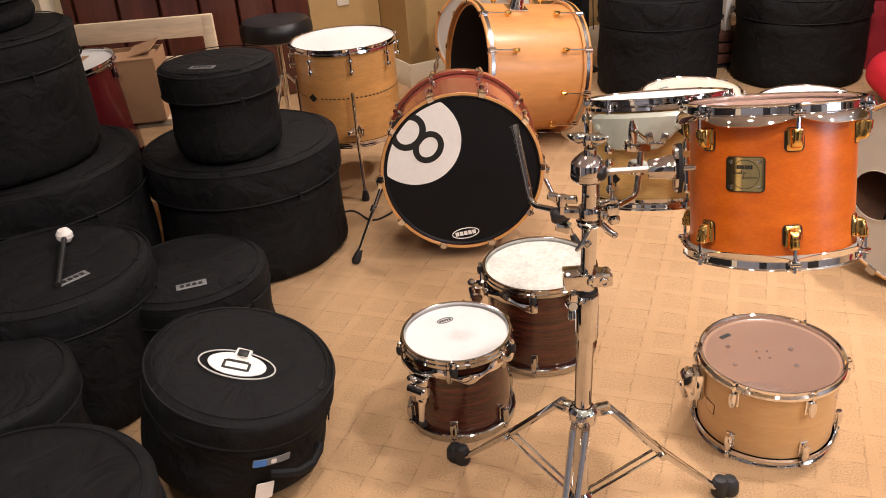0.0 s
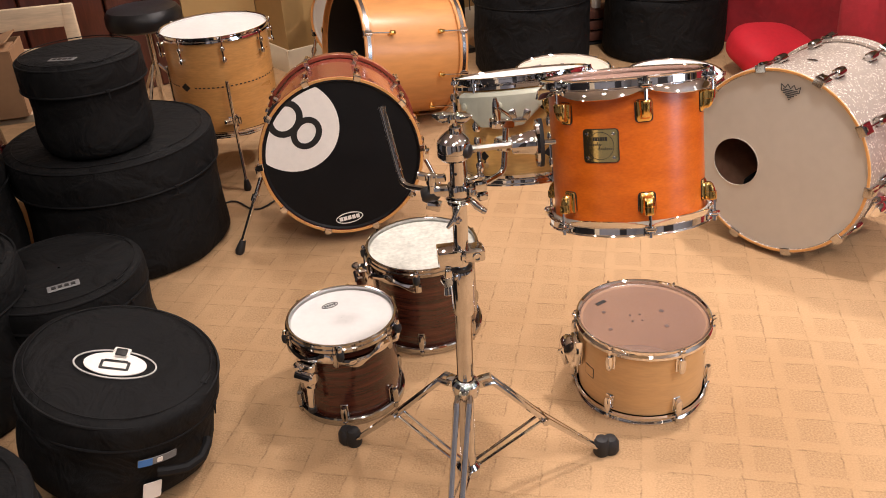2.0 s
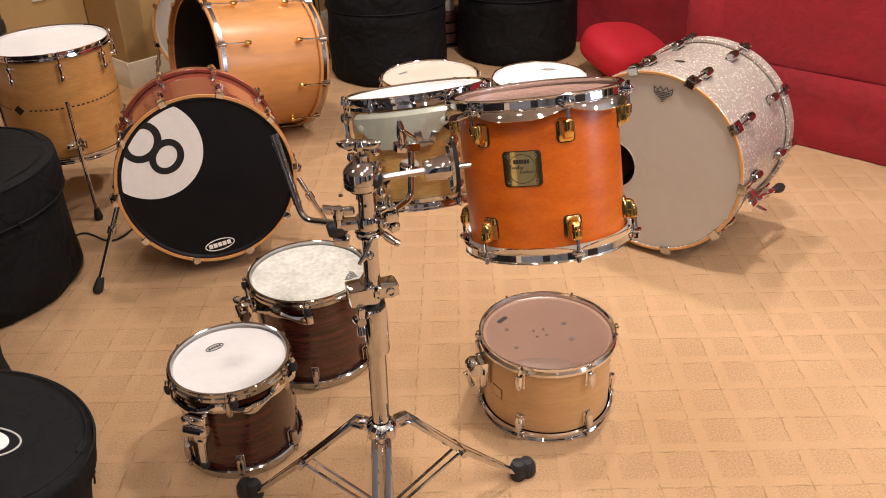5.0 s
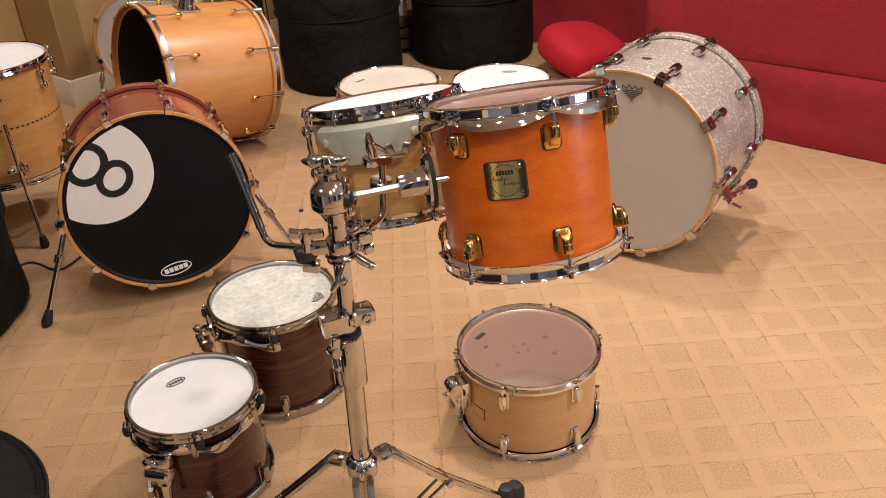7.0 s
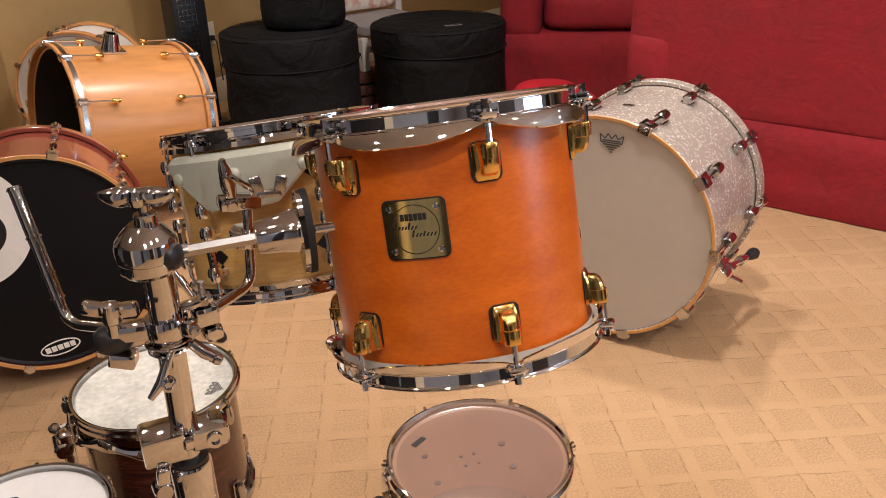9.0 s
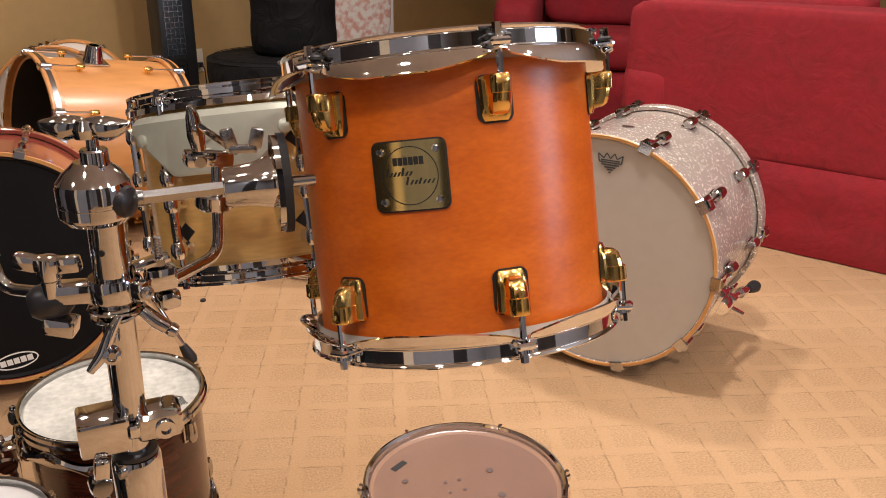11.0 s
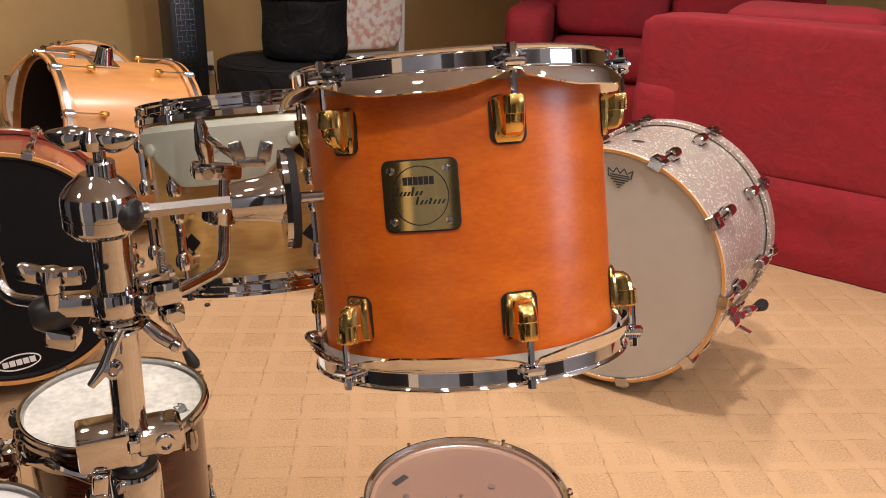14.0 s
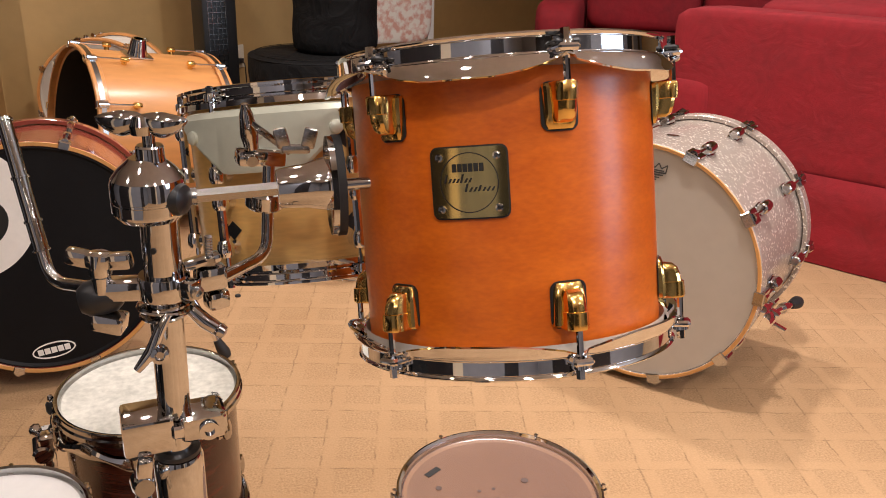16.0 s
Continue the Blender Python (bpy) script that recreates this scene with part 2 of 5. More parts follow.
def smudged():
    """A coated white head with the grey stick wear of playing in its middle."""
    m = mat("worn_white_head", (0.68, 0.67, 0.645), 0.55, var=0.06, scale=9, bump=0.1, bscale=400)
    nt = m.node_tree
    b = nt.nodes["Principled BSDF"]
    clean = b.inputs["Base Color"].links[0].from_socket
    co = nt.nodes.new("ShaderNodeTexCoord")
    sub = nt.nodes.new("ShaderNodeVectorMath")
    sub.operation = "MULTIPLY_ADD"
    sub.inputs[1].default_value, sub.inputs[2].default_value = (1, 1.3, 0), (-0.012, 0.012, 0)
    nt.links.new(co.outputs["Object"], sub.inputs[0])
    ln = nt.nodes.new("ShaderNodeVectorMath")
    ln.operation = "LENGTH"
    nt.links.new(sub.outputs[0], ln.inputs[0])
    no = nt.nodes.new("ShaderNodeTexNoise")
    no.inputs["Scale"].default_value, no.inputs["Detail"].default_value = 30, 6
    nt.links.new(co.outputs["Object"], no.inputs["Vector"])
    am = nt.nodes.new("ShaderNodeMapRange")
    am.interpolation_type = "SMOOTHSTEP"
    am.inputs["From Min"].default_value, am.inputs["From Max"].default_value = 0.0, 0.055
    am.inputs["To Min"].default_value, am.inputs["To Max"].default_value = 0.75, 0.0
    nt.links.new(ln.outputs["Value"], am.inputs["Value"])
    mu = nt.nodes.new("ShaderNodeMath")
    mu.operation = "MULTIPLY"
    nt.links.new(am.outputs[0], mu.inputs[0])
    nt.links.new(no.outputs["Fac"], mu.inputs[1])
    mx = nt.nodes.new("ShaderNodeMix")
    mx.data_type = "RGBA"
    nt.links.new(mu.outputs[0], mx.inputs[0])
    nt.links.new(clean, mx.inputs[6])
    mx.inputs[7].default_value = (0.30, 0.29, 0.27, 1)
    nt.links.new(mx.outputs[2], b.inputs["Base Color"])
    return m


WORNHEAD = smudged()


def carpet_mat():
    """Beige loop carpet: square looped patches 11 cm apart between smooth bands, the relief's edge shade painted in as
    broken dark lines.
    """
    m = bpy.data.materials.new("beige_patterned_carpet")
    m.use_nodes = True
    nt = m.node_tree
    b = nt.nodes["Principled BSDF"]
    b.inputs["Roughness"].default_value = 0.95
    b.inputs["Specular IOR Level"].default_value = 0.15
    co = nt.nodes.new("ShaderNodeTexCoord")

    def noise_tex(scale, detail):
        n = nt.nodes.new("ShaderNodeTexNoise")
        n.inputs["Scale"].default_value, n.inputs["Detail"].default_value = scale, detail
        nt.links.new(co.outputs["Object"], n.inputs["Vector"])
        return n

    def spread(src, a0, a1, b0, b1):
        n = nt.nodes.new("ShaderNodeMapRange")
        for k, v in (("From Min", a0), ("From Max", a1), ("To Min", b0), ("To Max", b1)):
            n.inputs[k].default_value = v
        nt.links.new(src, n.inputs["Value"])
        return n.outputs[0]

    def calc(op, x, y):
        n = nt.nodes.new("ShaderNodeMath")
        n.operation = op
        for k, v in ((0, x), (1, y)):
            if isinstance(v, (int, float)):
                n.inputs[k].default_value = v
            else:
                nt.links.new(v, n.inputs[k])
        return n.outputs[0]

    def lattice(shift, mortar, smooth, wobble):
        mp = nt.nodes.new("ShaderNodeMapping")
        mp.inputs["Rotation"].default_value = (0, 0, radians(14.5))
        mp.inputs["Location"].default_value = (-0.561 - shift[0], -1.681 - shift[1], 0)
        nt.links.new(co.outputs["Object"], mp.inputs[0])
        wob = nt.nodes.new("ShaderNodeVectorMath")
        wob.operation = "MULTIPLY_ADD"
        wob.inputs[1].default_value = (wobble, wobble, 0)
        nt.links.new(noise_tex(30, 3).outputs["Color"], wob.inputs[0])
        nt.links.new(mp.outputs[0], wob.inputs[2])
        br = nt.nodes.new("ShaderNodeTexBrick")
        br.offset = 0.0
        for k, v in (("Scale", 1.0), ("Brick Width", 0.110), ("Row Height", 0.110), ("Mortar Size", mortar), ("Mortar Smooth", smooth)):
            br.inputs[k].default_value = v
        nt.links.new(wob.outputs[0], br.inputs["Vector"])
        return br.outputs["Fac"]

    band = lattice((0, 0), 0.019, 0.5, 0.012)
    patch = calc("SUBTRACT", 1.0, band)
    # shade at the patches' far and right edges, put into the colour
    edge_shade = calc("MULTIPLY", lattice((0.094, 0.096), 0.0034, 0.9, 0.012), spread(noise_tex(26, 3).outputs["Fac"], 0.42, 0.62, 0.0, 1.0))
    fine = noise_tex(210, 3)
    loops = calc("MULTIPLY", calc("SUBTRACT", 0.52, fine.outputs["Fac"]), spread(patch, 0, 1, 0.6, 1.5))
    tone = calc("SUBTRACT", calc("SUBTRACT", calc("SUBTRACT", 1.0, calc("MULTIPLY", patch, spread(noise_tex(3.1, 2).outputs["Fac"], 0.35, 0.65, 0.02, 0.09))), calc("MULTIPLY", edge_shade, 0.30)), calc("MULTIPLY", loops, 0.55))
    ramp = nt.nodes.new("ShaderNodeValToRGB")
    ramp.color_ramp.elements[0].position, ramp.color_ramp.elements[1].position = 0.3, 0.7
    ramp.color_ramp.elements[0].color, ramp.color_ramp.elements[1].color = (0.42, 0.259, 0.133, 1), (0.49, 0.315, 0.171, 1)
    nt.links.new(noise_tex(2.3, 5).outputs["Fac"], ramp.inputs[0])
    mul = nt.nodes.new("ShaderNodeVectorMath")
    mul.operation = "SCALE"
    nt.links.new(ramp.outputs[0], mul.inputs[0])
    nt.links.new(tone, mul.inputs["Scale"])
    nt.links.new(mul.outputs[0], b.inputs["Base Color"])
    bp = nt.nodes.new("ShaderNodeBump")
    bp.inputs["Strength"].default_value, bp.inputs["Distance"].default_value = 0.45, 0.004
    nt.links.new(calc("ADD", calc("MULTIPLY", band, 0.35), fine.outputs["Fac"]), bp.inputs["Height"])
    nt.links.new(bp.outputs[0], b.inputs["Normal"])
    return m


CARPET = carpet_mat()

# ---- shapes ----
I4 = Matrix.Identity(4)


def rz(a):
    return Matrix.Rotation(radians(a), 4, "Z")


def at(x, y, z):
    return Matrix.Translation((x, y, z))


def lathe(bm, prof, n=64, m=I4, closed=False, a0=0.0, a1=360.0):
    """Turns a profile of (r, z) about the z axis."""
    full = abs(a1 - a0) >= 359.9
    cols = []
    for i in range(n if full else n + 1):
        a = radians(a0 + (a1 - a0) * i / n)
        c, s = math.cos(a), math.sin(a)
        cols.append([bm.verts.new(m @ Vector((r * c, r * s, z))) for r, z in prof])
    k = len(prof)
    for i in range(n):
        p, q = cols[i], cols[(i + 1) % len(cols)]
        for j in range(k if closed else k - 1):
            bm.faces.new((p[j], q[j], q[(j + 1) % k], p[(j + 1) % k]))
    return bm


def disc(bm, r, z, n=64, m=I4):
    bm.faces.new([bm.verts.new(m @ Vector((r * math.cos(2 * math.pi * i / n), r * math.sin(2 * math.pi * i / n), z))) for i in range(n)])
    return bm


def box(bm, sx, sy, sz, m=I4, bevel=0.0, seg=2):
    """A box centred on m."""
    r = bmesh.ops.create_cube(bm, size=1.0, matrix=m @ Matrix.Diagonal((sx, sy, sz, 1)))
    if bevel:
        es = {e for v in r["verts"] for e in v.link_edges}
        bmesh.ops.bevel(bm, geom=list(es), offset=bevel, segments=seg, profile=0.6, affect="EDGES")
    return bm


def tube(bm, pts, r, n=12, cap=True):
    """A round bar along pts; r a number or one per point."""
    pts = [Vector(p) for p in pts]
    rs = r if isinstance(r, (list, tuple)) else [r] * len(pts)
    ref, rows = None, []
    for i, p in enumerate(pts):
        d = (pts[min(i + 1, len(pts) - 1)] - pts[max(i - 1, 0)]).normalized()
        if ref is None:
            ref = d.orthogonal().normalized()
        ref = (ref - d * ref.dot(d)).normalized()
        w = d.cross(ref)
        rows.append([bm.verts.new(p + (ref * math.cos(2 * math.pi * k / n) + w * math.sin(2 * math.pi * k / n)) * rs[i]) for k in range(n)])
    for a, b in zip(rows, rows[1:]):
        for k in range(n):
            bm.faces.new((a[k], a[(k + 1) % n], b[(k + 1) % n], b[k]))
    if cap:
        bm.faces.new(rows[0][::-1])
        bm.faces.new(rows[-1])
    return bm


def bend(a, b, c, r=0.02, n=6):
    """Points of the rounded corner at b between a and c."""
    a, b, c = Vector(a), Vector(b), Vector(c)
    p, q = b + (a - b).normalized() * r, b + (c - b).normalized() * r
    return [a] + [(1 - t) ** 2 * p + 2 * t * (1 - t) * b + t * t * q for t in [i / n for i in range(n + 1)]] + [c]


def axis_to(p, d):
    """A pose at p whose z axis points along d."""
    return Matrix.Translation(p) @ Vector(d).to_track_quat("Z", "Y").to_matrix().to_4x4()


def outline(bm, pts, z0, z1, m=I4):
    """A flat plate with the given outline, from z0 to z1."""
    lo = [bm.verts.new(m @ Vector((x, y, z0))) for x, y in pts]
    hi = [bm.verts.new(m @ Vector((x, y, z1))) for x, y in pts]
    bm.faces.new(hi)
    bm.faces.new(lo[::-1])
    for i in range(len(pts)):
        j = (i + 1) % len(pts)
        bm.faces.new((lo[i], lo[j], hi[j], hi[i]))
    return bm


def part(name, bm, material, parent=None, label="", sharp=32, m=None):
    """Links a bmesh as one mesh object, under a thing or a part."""
    bmesh.ops.recalc_face_normals(bm, faces=bm.faces[:])
    me = bpy.data.meshes.new(name)
    bm.to_mesh(me)
    bm.free()
    me.materials.append(material)
    me.shade_smooth()
    me.set_sharp_from_angle(angle=radians(sharp))
    ob = new(name, me)
    if parent is not None:
        ob.parent = parent
    if m is not None:
        ob.matrix_basis = m
    if label:
        ob["label"] = label
    return ob


def again(ob, m, parent=None):
    """Another part that shares ob's mesh."""
    o = new(ob.name.split(".")[0], ob.data)
    o.parent = parent or ob.parent
    o.matrix_basis = m
    if "label" in ob:
        o["label"] = ob["label"]
    return o


def thing(name, m, label, category, group=""):
    e = new(name)
    e.empty_display_size = 0.05
    e.matrix_basis = m
    return tagged(e, label, category, group)


def nb():
    return bmesh.new()


# ---- structure ----
def slab(name, a, b, z0, z1, t, material, label):
    """An upright wall from a to b (its face), t thick behind the face, to the left of a-b."""
    a, b = Vector(a), Vector(b)
    d = (b - a).normalized()
    side = Vector((-d.y, d.x, 0))
    bm = nb()
    ps = [a, b, b + side * t, a + side * t]
    outline(bm, [(p.x, p.y) for p in ps], z0, z1)
    return tagged(part(name, bm, material), label, "wall", kind="structure")


bm = nb()
box(bm, 15.0, 15.0, 0.1, at(0.8, 2.2, -0.05))
tagged(part("floor", bm, CARPET), "beige carpet with a sculpted lattice pattern", "carpet", kind="structure")
bm = nb()
box(bm, 15.0, 15.0, 0.1, at(0.8, 2.2, CEIL + 0.05))
tagged(part("ceiling", bm, CEILPAINT), "off-white painted ceiling", "ceiling", kind="structure")
cA, cB = room(0, 0), room(0, 4.6)
slab("wall_back", cA, cB, 0, CEIL, 0.15, PAINT, "ochre painted wall behind the drums")
cC = room(-0.36, 0)
slab("wall_column", cC + V * 0.004, cA + V * 0.004, 0, CEIL, 0.12, PAINT, "ochre painted return of the wall")
cD = cC - V * 0.42
slab("wall_side", cD, cC, 0, CEIL, 0.12, PAINT, "ochre painted wall with a low cover plate")
cE = cD - V * 2.8
slab("wall_panelled", cE - U * 0.03, cD - U * 0.03, 0, CEIL, 0.12, PANEL, "red-brown panelled wall of vertical boards")
for i in range(14):
    bm = nb()
    p = cD - V * (0.1 + 0.2 * i) + Vector((0, 0, CEIL / 2))
    box(bm, 0.188, 0.024, CEIL - 0.01, Matrix.Translation(p + U * 0.0) @ rz(33.05), 0.006, 1)
    part("board", bm, PANEL, bpy.data.objects["wall_panelled"])
cF, cG = room(6.3, -3.22), room(6.3, 4.6)


def bays(name, a, b, cuts, tones):
    """An unseen wall in bays of uneven width, their tones made up for the chrome to mirror."""
    for k in range(len(cuts) - 1):
        slab(name + "_" + "abcdefghijkl"[k], a.lerp(b, cuts[k]), a.lerp(b, cuts[k + 1]), 0, CEIL, 0.12, tones[k % len(tones)], "unseen wall bay toned for reflections in the chrome")


# dark, grey and cream bays out of view, added to band the chrome
MIRROR_TONES = [GREYWALL, DARKWALL, GREYWALL, TRIM, DARKWALL]
bays("wall_left", cF, cE, (0, 0.16, 0.24, 0.42, 0.46, 0.66, 1.0), MIRROR_TONES)
slab("wall_right", cB, cG, 0, CEIL, 0.12, PAINT, "ochre painted side wall")
# front wall, with a window that lets in blue dusk light
wa, wb = room(6.3, 0.2), room(6.3, 1.6)
bays("wall_front_e", wa, cF, (0, 0.14, 0.36, 0.52, 0.58, 0.8, 1.0), MIRROR_TONES)
bays("wall_front_f", cG, wb, (0, 0.2, 0.34, 0.6, 0.66, 0.86, 1.0), MIRROR_TONES)
slab("wall_front_c", wb, wa, 0, 0.85, 0.12, GREYWALL, "unseen blue-grey wall under the window")
slab("wall_front_d", wb, wa, 2.05, CEIL, 0.12, GREYWALL, "unseen blue-grey wall over the window")
new("window_light", dusk).matrix_world = look(room(6.32, 0.9, 1.45), room(0, 0.9, 1.2))


def skirting(name, a, b, label="cream painted skirting board with a moulded top"):
    """A skirting board on the face from a to b."""
    a, b = Vector(a), Vector(b)
    d = (b - a).normalized()
    out = Vector((d.y, -d.x, 0))
    bm = nb()
    prof = [(0, 0), (0.016, 0), (0.016, 0.095), (0.011, 0.104), (0.011, 0.118), (0.006, 0.13), (0, 0.132)]
    rows = [[bm.verts.new(p + out * x + Vector((0, 0, z))) for x, z in prof] for p in (a, b)]
    for j in range(len(prof) - 1):
        bm.faces.new((rows[0][j], rows[1][j], rows[1][j + 1], rows[0][j + 1]))
    for r in rows:
        bm.faces.new(r)
    return tagged(part(name, bm, TRIM), label, "skirting board", kind="structure")


skirting("baseboard", cA - V * 0.016, cB)
skirting("baseboard_return", cC, cA + U * 0.016)
skirting("baseboard_side", cD, cC)


def recessed(lx, ly):
    t = thing("recessed_light", at(lx, ly, CEIL), "white round recessed ceiling downlight, lit", "ceiling light", "downlights in the ceiling")
    lathe(nb_ := nb(), [(0.068, 0.0), (0.095, -0.002), (0.1, -0.006), (0.098, -0.01), (0.07, -0.012), (0.068, 0)], 40)
    part("trim_ring", nb_, WHITEPAINT, t)
    return t


for lx, ly, watt in LAMPS:
    recessed(lx, ly)


def wall_plate(p, label, plug):
    """A cover plate with two sockets, on the back wall's direction."""
    t = thing("wall_socket" if plug else "cover_plate", Matrix.Translation(p) @ rz(33.05) @ pose(0, 0, 0, 90), label, "wall socket" if plug else "cover plate")
    part("plate", box(nb(), 0.072, 0.118, 0.007, at(0, 0, 0.0035), 0.003), PLATE, t)
    if plug:
        for k in (-1, 1):
            part("socket", lathe(nb(), [(0, 0.0105), (0.015, 0.0105), (0.0165, 0.006)], 24, at(0, 0.02 * k, 0)), PLATE, t)
        bm = nb()
        box(bm, 0.028, 0.026, 0.03, at(0, -0.02, 0.022), 0.006)
        tube(bm, bend((0, -0.02, 0.03), (0.0, -0.03, 0.06), (0.03, -0.25, 0.03), 0.02), 0.0035, 8)
        part("plug", bm, BLACKPLASTIC, t, "black plug with its cord")
    return t


wall_plate(room(0.002, 1.21, 0.37), "ivory wall socket with a black plug in it", True)
wall_plate(cC - V * 0.22 + U * 0.002 + Vector((0, 0, 0.50)), "ivory blank cover plate low on the ochre wall", False)

# ---- drums ----


def stand_at(x, y, z, az, el):
    """A pose whose z axis points to the azimuth and height given, with x level."""
    return pose(x, y, z, -(90 - el), 0, az - 90)


def hoop_flange(R, up, h=0.024):
    """A triple-flanged steel hoop with a rolled top edge; z = 0 at its outer edge, into the drum is down."""
    s = 1 if up else -1
    p = [(R - 0.006, -h), (R + 0.002, -h), (R + 0.0035, -h * 0.7), (R - 0.001, -h * 0.55), (R - 0.001, -0.004), (R + 0.003, -0.0005), (R + 0.0065, -0.0015), (R + 0.0065, -0.004), (R + 0.0025, -0.004), (R + 0.001, -0.006), (R + 0.001, -h * 0.48), (R + 0.0075, -h * 0.7), (R + 0.0085, -h * 0.95), (R + 0.0035, -h), ]
    return [(r, z * s) for r, z in p]


def hoop_wavy(bm, R, n, a0, up, H=0.0145, lobe=0.0135, flare=0.0130):
    """A cast hoop: an upright band over a dished skirt that flares out in lobes between the ears at the rods."""
    s = 1 if up else -1
    N = 180
    cols = []
    for i in range(N):
        a = 2 * math.pi * i / N
        ph = ((math.degrees(a) - a0) * n / 360) % 1.0
        w = min(1.0, 1.12 * math.sin(math.pi * ph)) ** 0.75
        near = max(0.0, 1 - min(ph, 1 - ph) * 14)
        zb = -(H + 0.0025) - lobe * w
        b = R + 0.0066
        ro = b + flare * max(w ** 0.6, min(1.0, near * 1.6))
        zm = -H + (zb + H) * 0.56
        prof = [(R - 0.001, -0.002), (R + 0.001, 0), (b, 0), (b + 0.0022, -0.0016), (b + 0.0014, -0.0035), (b, -0.0045), (b, -H), (b + (ro - b) * 0.30, -H + (zb + H) * 0.07), (b + (ro - b) * 0.58, -H + (zb + H) * 0.24), (b + (ro - b) * 0.80, -H + (zb + H) * 0.50), (b + (ro - b) * 0.94, -H + (zb + H) * 0.80), (ro, zb + 0.0012), (ro + 0.0006, zb), (ro - 0.001, zb - 0.001), (b + (ro - b) * 0.4, zm - 0.003), (R + 0.003, -H - 0.002), (R + 0.001, -H * 0.5)]
        cols.append([bm.verts.new((r * math.cos(a), r * math.sin(a), z * s)) for r, z in prof])
    k = len(cols[0])
    for i in range(N):
        p, q = cols[i], cols[(i + 1) % N]
        for j in range(k):
            bm.faces.new((p[j], q[j], q[(j + 1) % k], p[(j + 1) % k]))
    for i in range(n):
        box(bm, 0.017, 0.017, 0.0055, rz(a0 + 360 * i / n) @ at(R + 0.0135, 0, -(H - 0.001) * s), 0.002, 1)
    return bm


def ear(bm, R, a, up, z):
    """A small block on the hoop that takes a tension rod."""
    s = 1 if up else -1
    box(bm, 0.013, 0.012, 0.007, rz(a) @ at(R + 0.009, 0, z - 0.012 * s), 0.002, 1)


def rod(bm, r, a, z0, z1, up, head=0.009):
    """A tension rod with its square head, at the angle a."""
    s = 1 if up else -1
    c, q = math.cos(radians(a)), math.sin(radians(a))
    tube(bm, [(r * c, r * q, z0), (r * c, r * q, z1)], 0.0027, 8)
    lathe(bm, [(0, 0.004), (0.0062, 0.004), (0.0068, 0.0), (0.0068, -0.004), (0, -0.004)], 12, at(r * c, r * q, z1))
    tube(bm, [(r * c, r * q, z1), (r * c, r * q, z1 + 0.012 * s)], [0.0042, 0.0036], 6)


def loft(bm, rows, m=I4):
    """Joins rounded sections (z, half width, depth) that stand on the shell into one cast body."""
    cols = []
    for z, w, d in rows:
        pts = [(0, -w), (d * 0.55, -w * 0.97), (d * 0.86, -w * 0.84), (d, -w * 0.55), (d * 1.04, 0), (d, w * 0.55), (d * 0.86, w * 0.84), (d * 0.55, w * 0.97), (0, w)]
        cols.append([bm.verts.new(m @ Vector((x, y, z))) for x, y in pts])
    for p, q in zip(cols, cols[1:]):
        for j in range(len(p) - 1):
            bm.faces.new((p[j], p[j + 1], q[j + 1], q[j]))
    bm.faces.new(cols[0])
    bm.faces.new(cols[-1][::-1])
    return bm


def lug_art(bm, m=I4):
    """A cast lug: a shield-shaped foot that swells into a square-shouldered block under the rod."""
    loft(bm, [(-0.0172, 0.0075, 0.001), (-0.0165, 0.0098, 0.0030), (-0.013, 0.0118, 0.0045), (-0.004, 0.0128, 0.0062), (0.008, 0.0134, 0.0072), (0.0145, 0.0136, 0.0068), (0.0163, 0.0128, 0.0050), (0.0168, 0.0110, 0.001)], m)
    loft(bm, [(-0.0125, 0.0050, 0.006), (-0.0118, 0.0068, 0.0115), (-0.0085, 0.0078, 0.0155), (-0.002, 0.0083, 0.0178), (0.0030, 0.0085, 0.0186), (0.0034, 0.0090, 0.0204), (0.0150, 0.0094, 0.0212), (0.0166, 0.0090, 0.0204), (0.0172, 0.0080, 0.0190)], m)


def lug_small(bm, m=I4):
    """A slim bridge lug."""
    box(bm, 0.004, 0.020, 0.040, m @ at(0.002, 0, 0), 0.0018, 1)
    lathe(bm, [(0.0, -0.020), (0.006, -0.020), (0.009, -0.012), (0.0095, 0.004), (0.007, 0.018), (0, 0.018)], 14, m @ at(0.0115, 0, 0.003))


def lug_tube(bm, span, m=I4):
    """Two round posts that carry a thin sleeve between them."""
    for z in (-span / 2, span / 2):
        tube(bm, [m @ Vector((0, 0, z)), m @ Vector((0.012, 0, z))], [0.0085, 0.0062], 12)
        lathe(bm, [(0, -0.009), (0.007, -0.009), (0.0092, -0.004), (0.0092, 0.004), (0.007, 0.009), (0, 0.009)], 12, m @ at(0.0145, 0, z))
    tube(bm, [m @ Vector((0.0145, 0, -span / 2)), m @ Vector((0.0145, 0, span / 2))], 0.0052, 10)


def shell_part(t, R, z0, z1, material, wall=0.007, label=""):
    part("shell", lathe(nb(), [(R, z0 + 0.002), (R, z1 - 0.002), (R - 0.002, z1), (R - wall, z1 - 0.004), (R - wall, z0 + 0.004), (R - 0.002, z0)], 96, I4, True), material, t, label)


def head_part(t, R, z, material, name="drumhead", sag=0.003, up=True, label=""):
    """A drumhead with its collar."""
    s = 1 if up else -1
    bm = nb()
    lathe(bm, [(R + 0.004, z - s * 0.012), (R + 0.0035, z - s * 0.002), (R - 0.001, z + s * 0.0015), (R - 0.006, z), (R * 0.6, z - s * sag * 0.1), (R * 0.25, z), (0.0004, z)], 72)
    return part(name, bm, material, t, label)


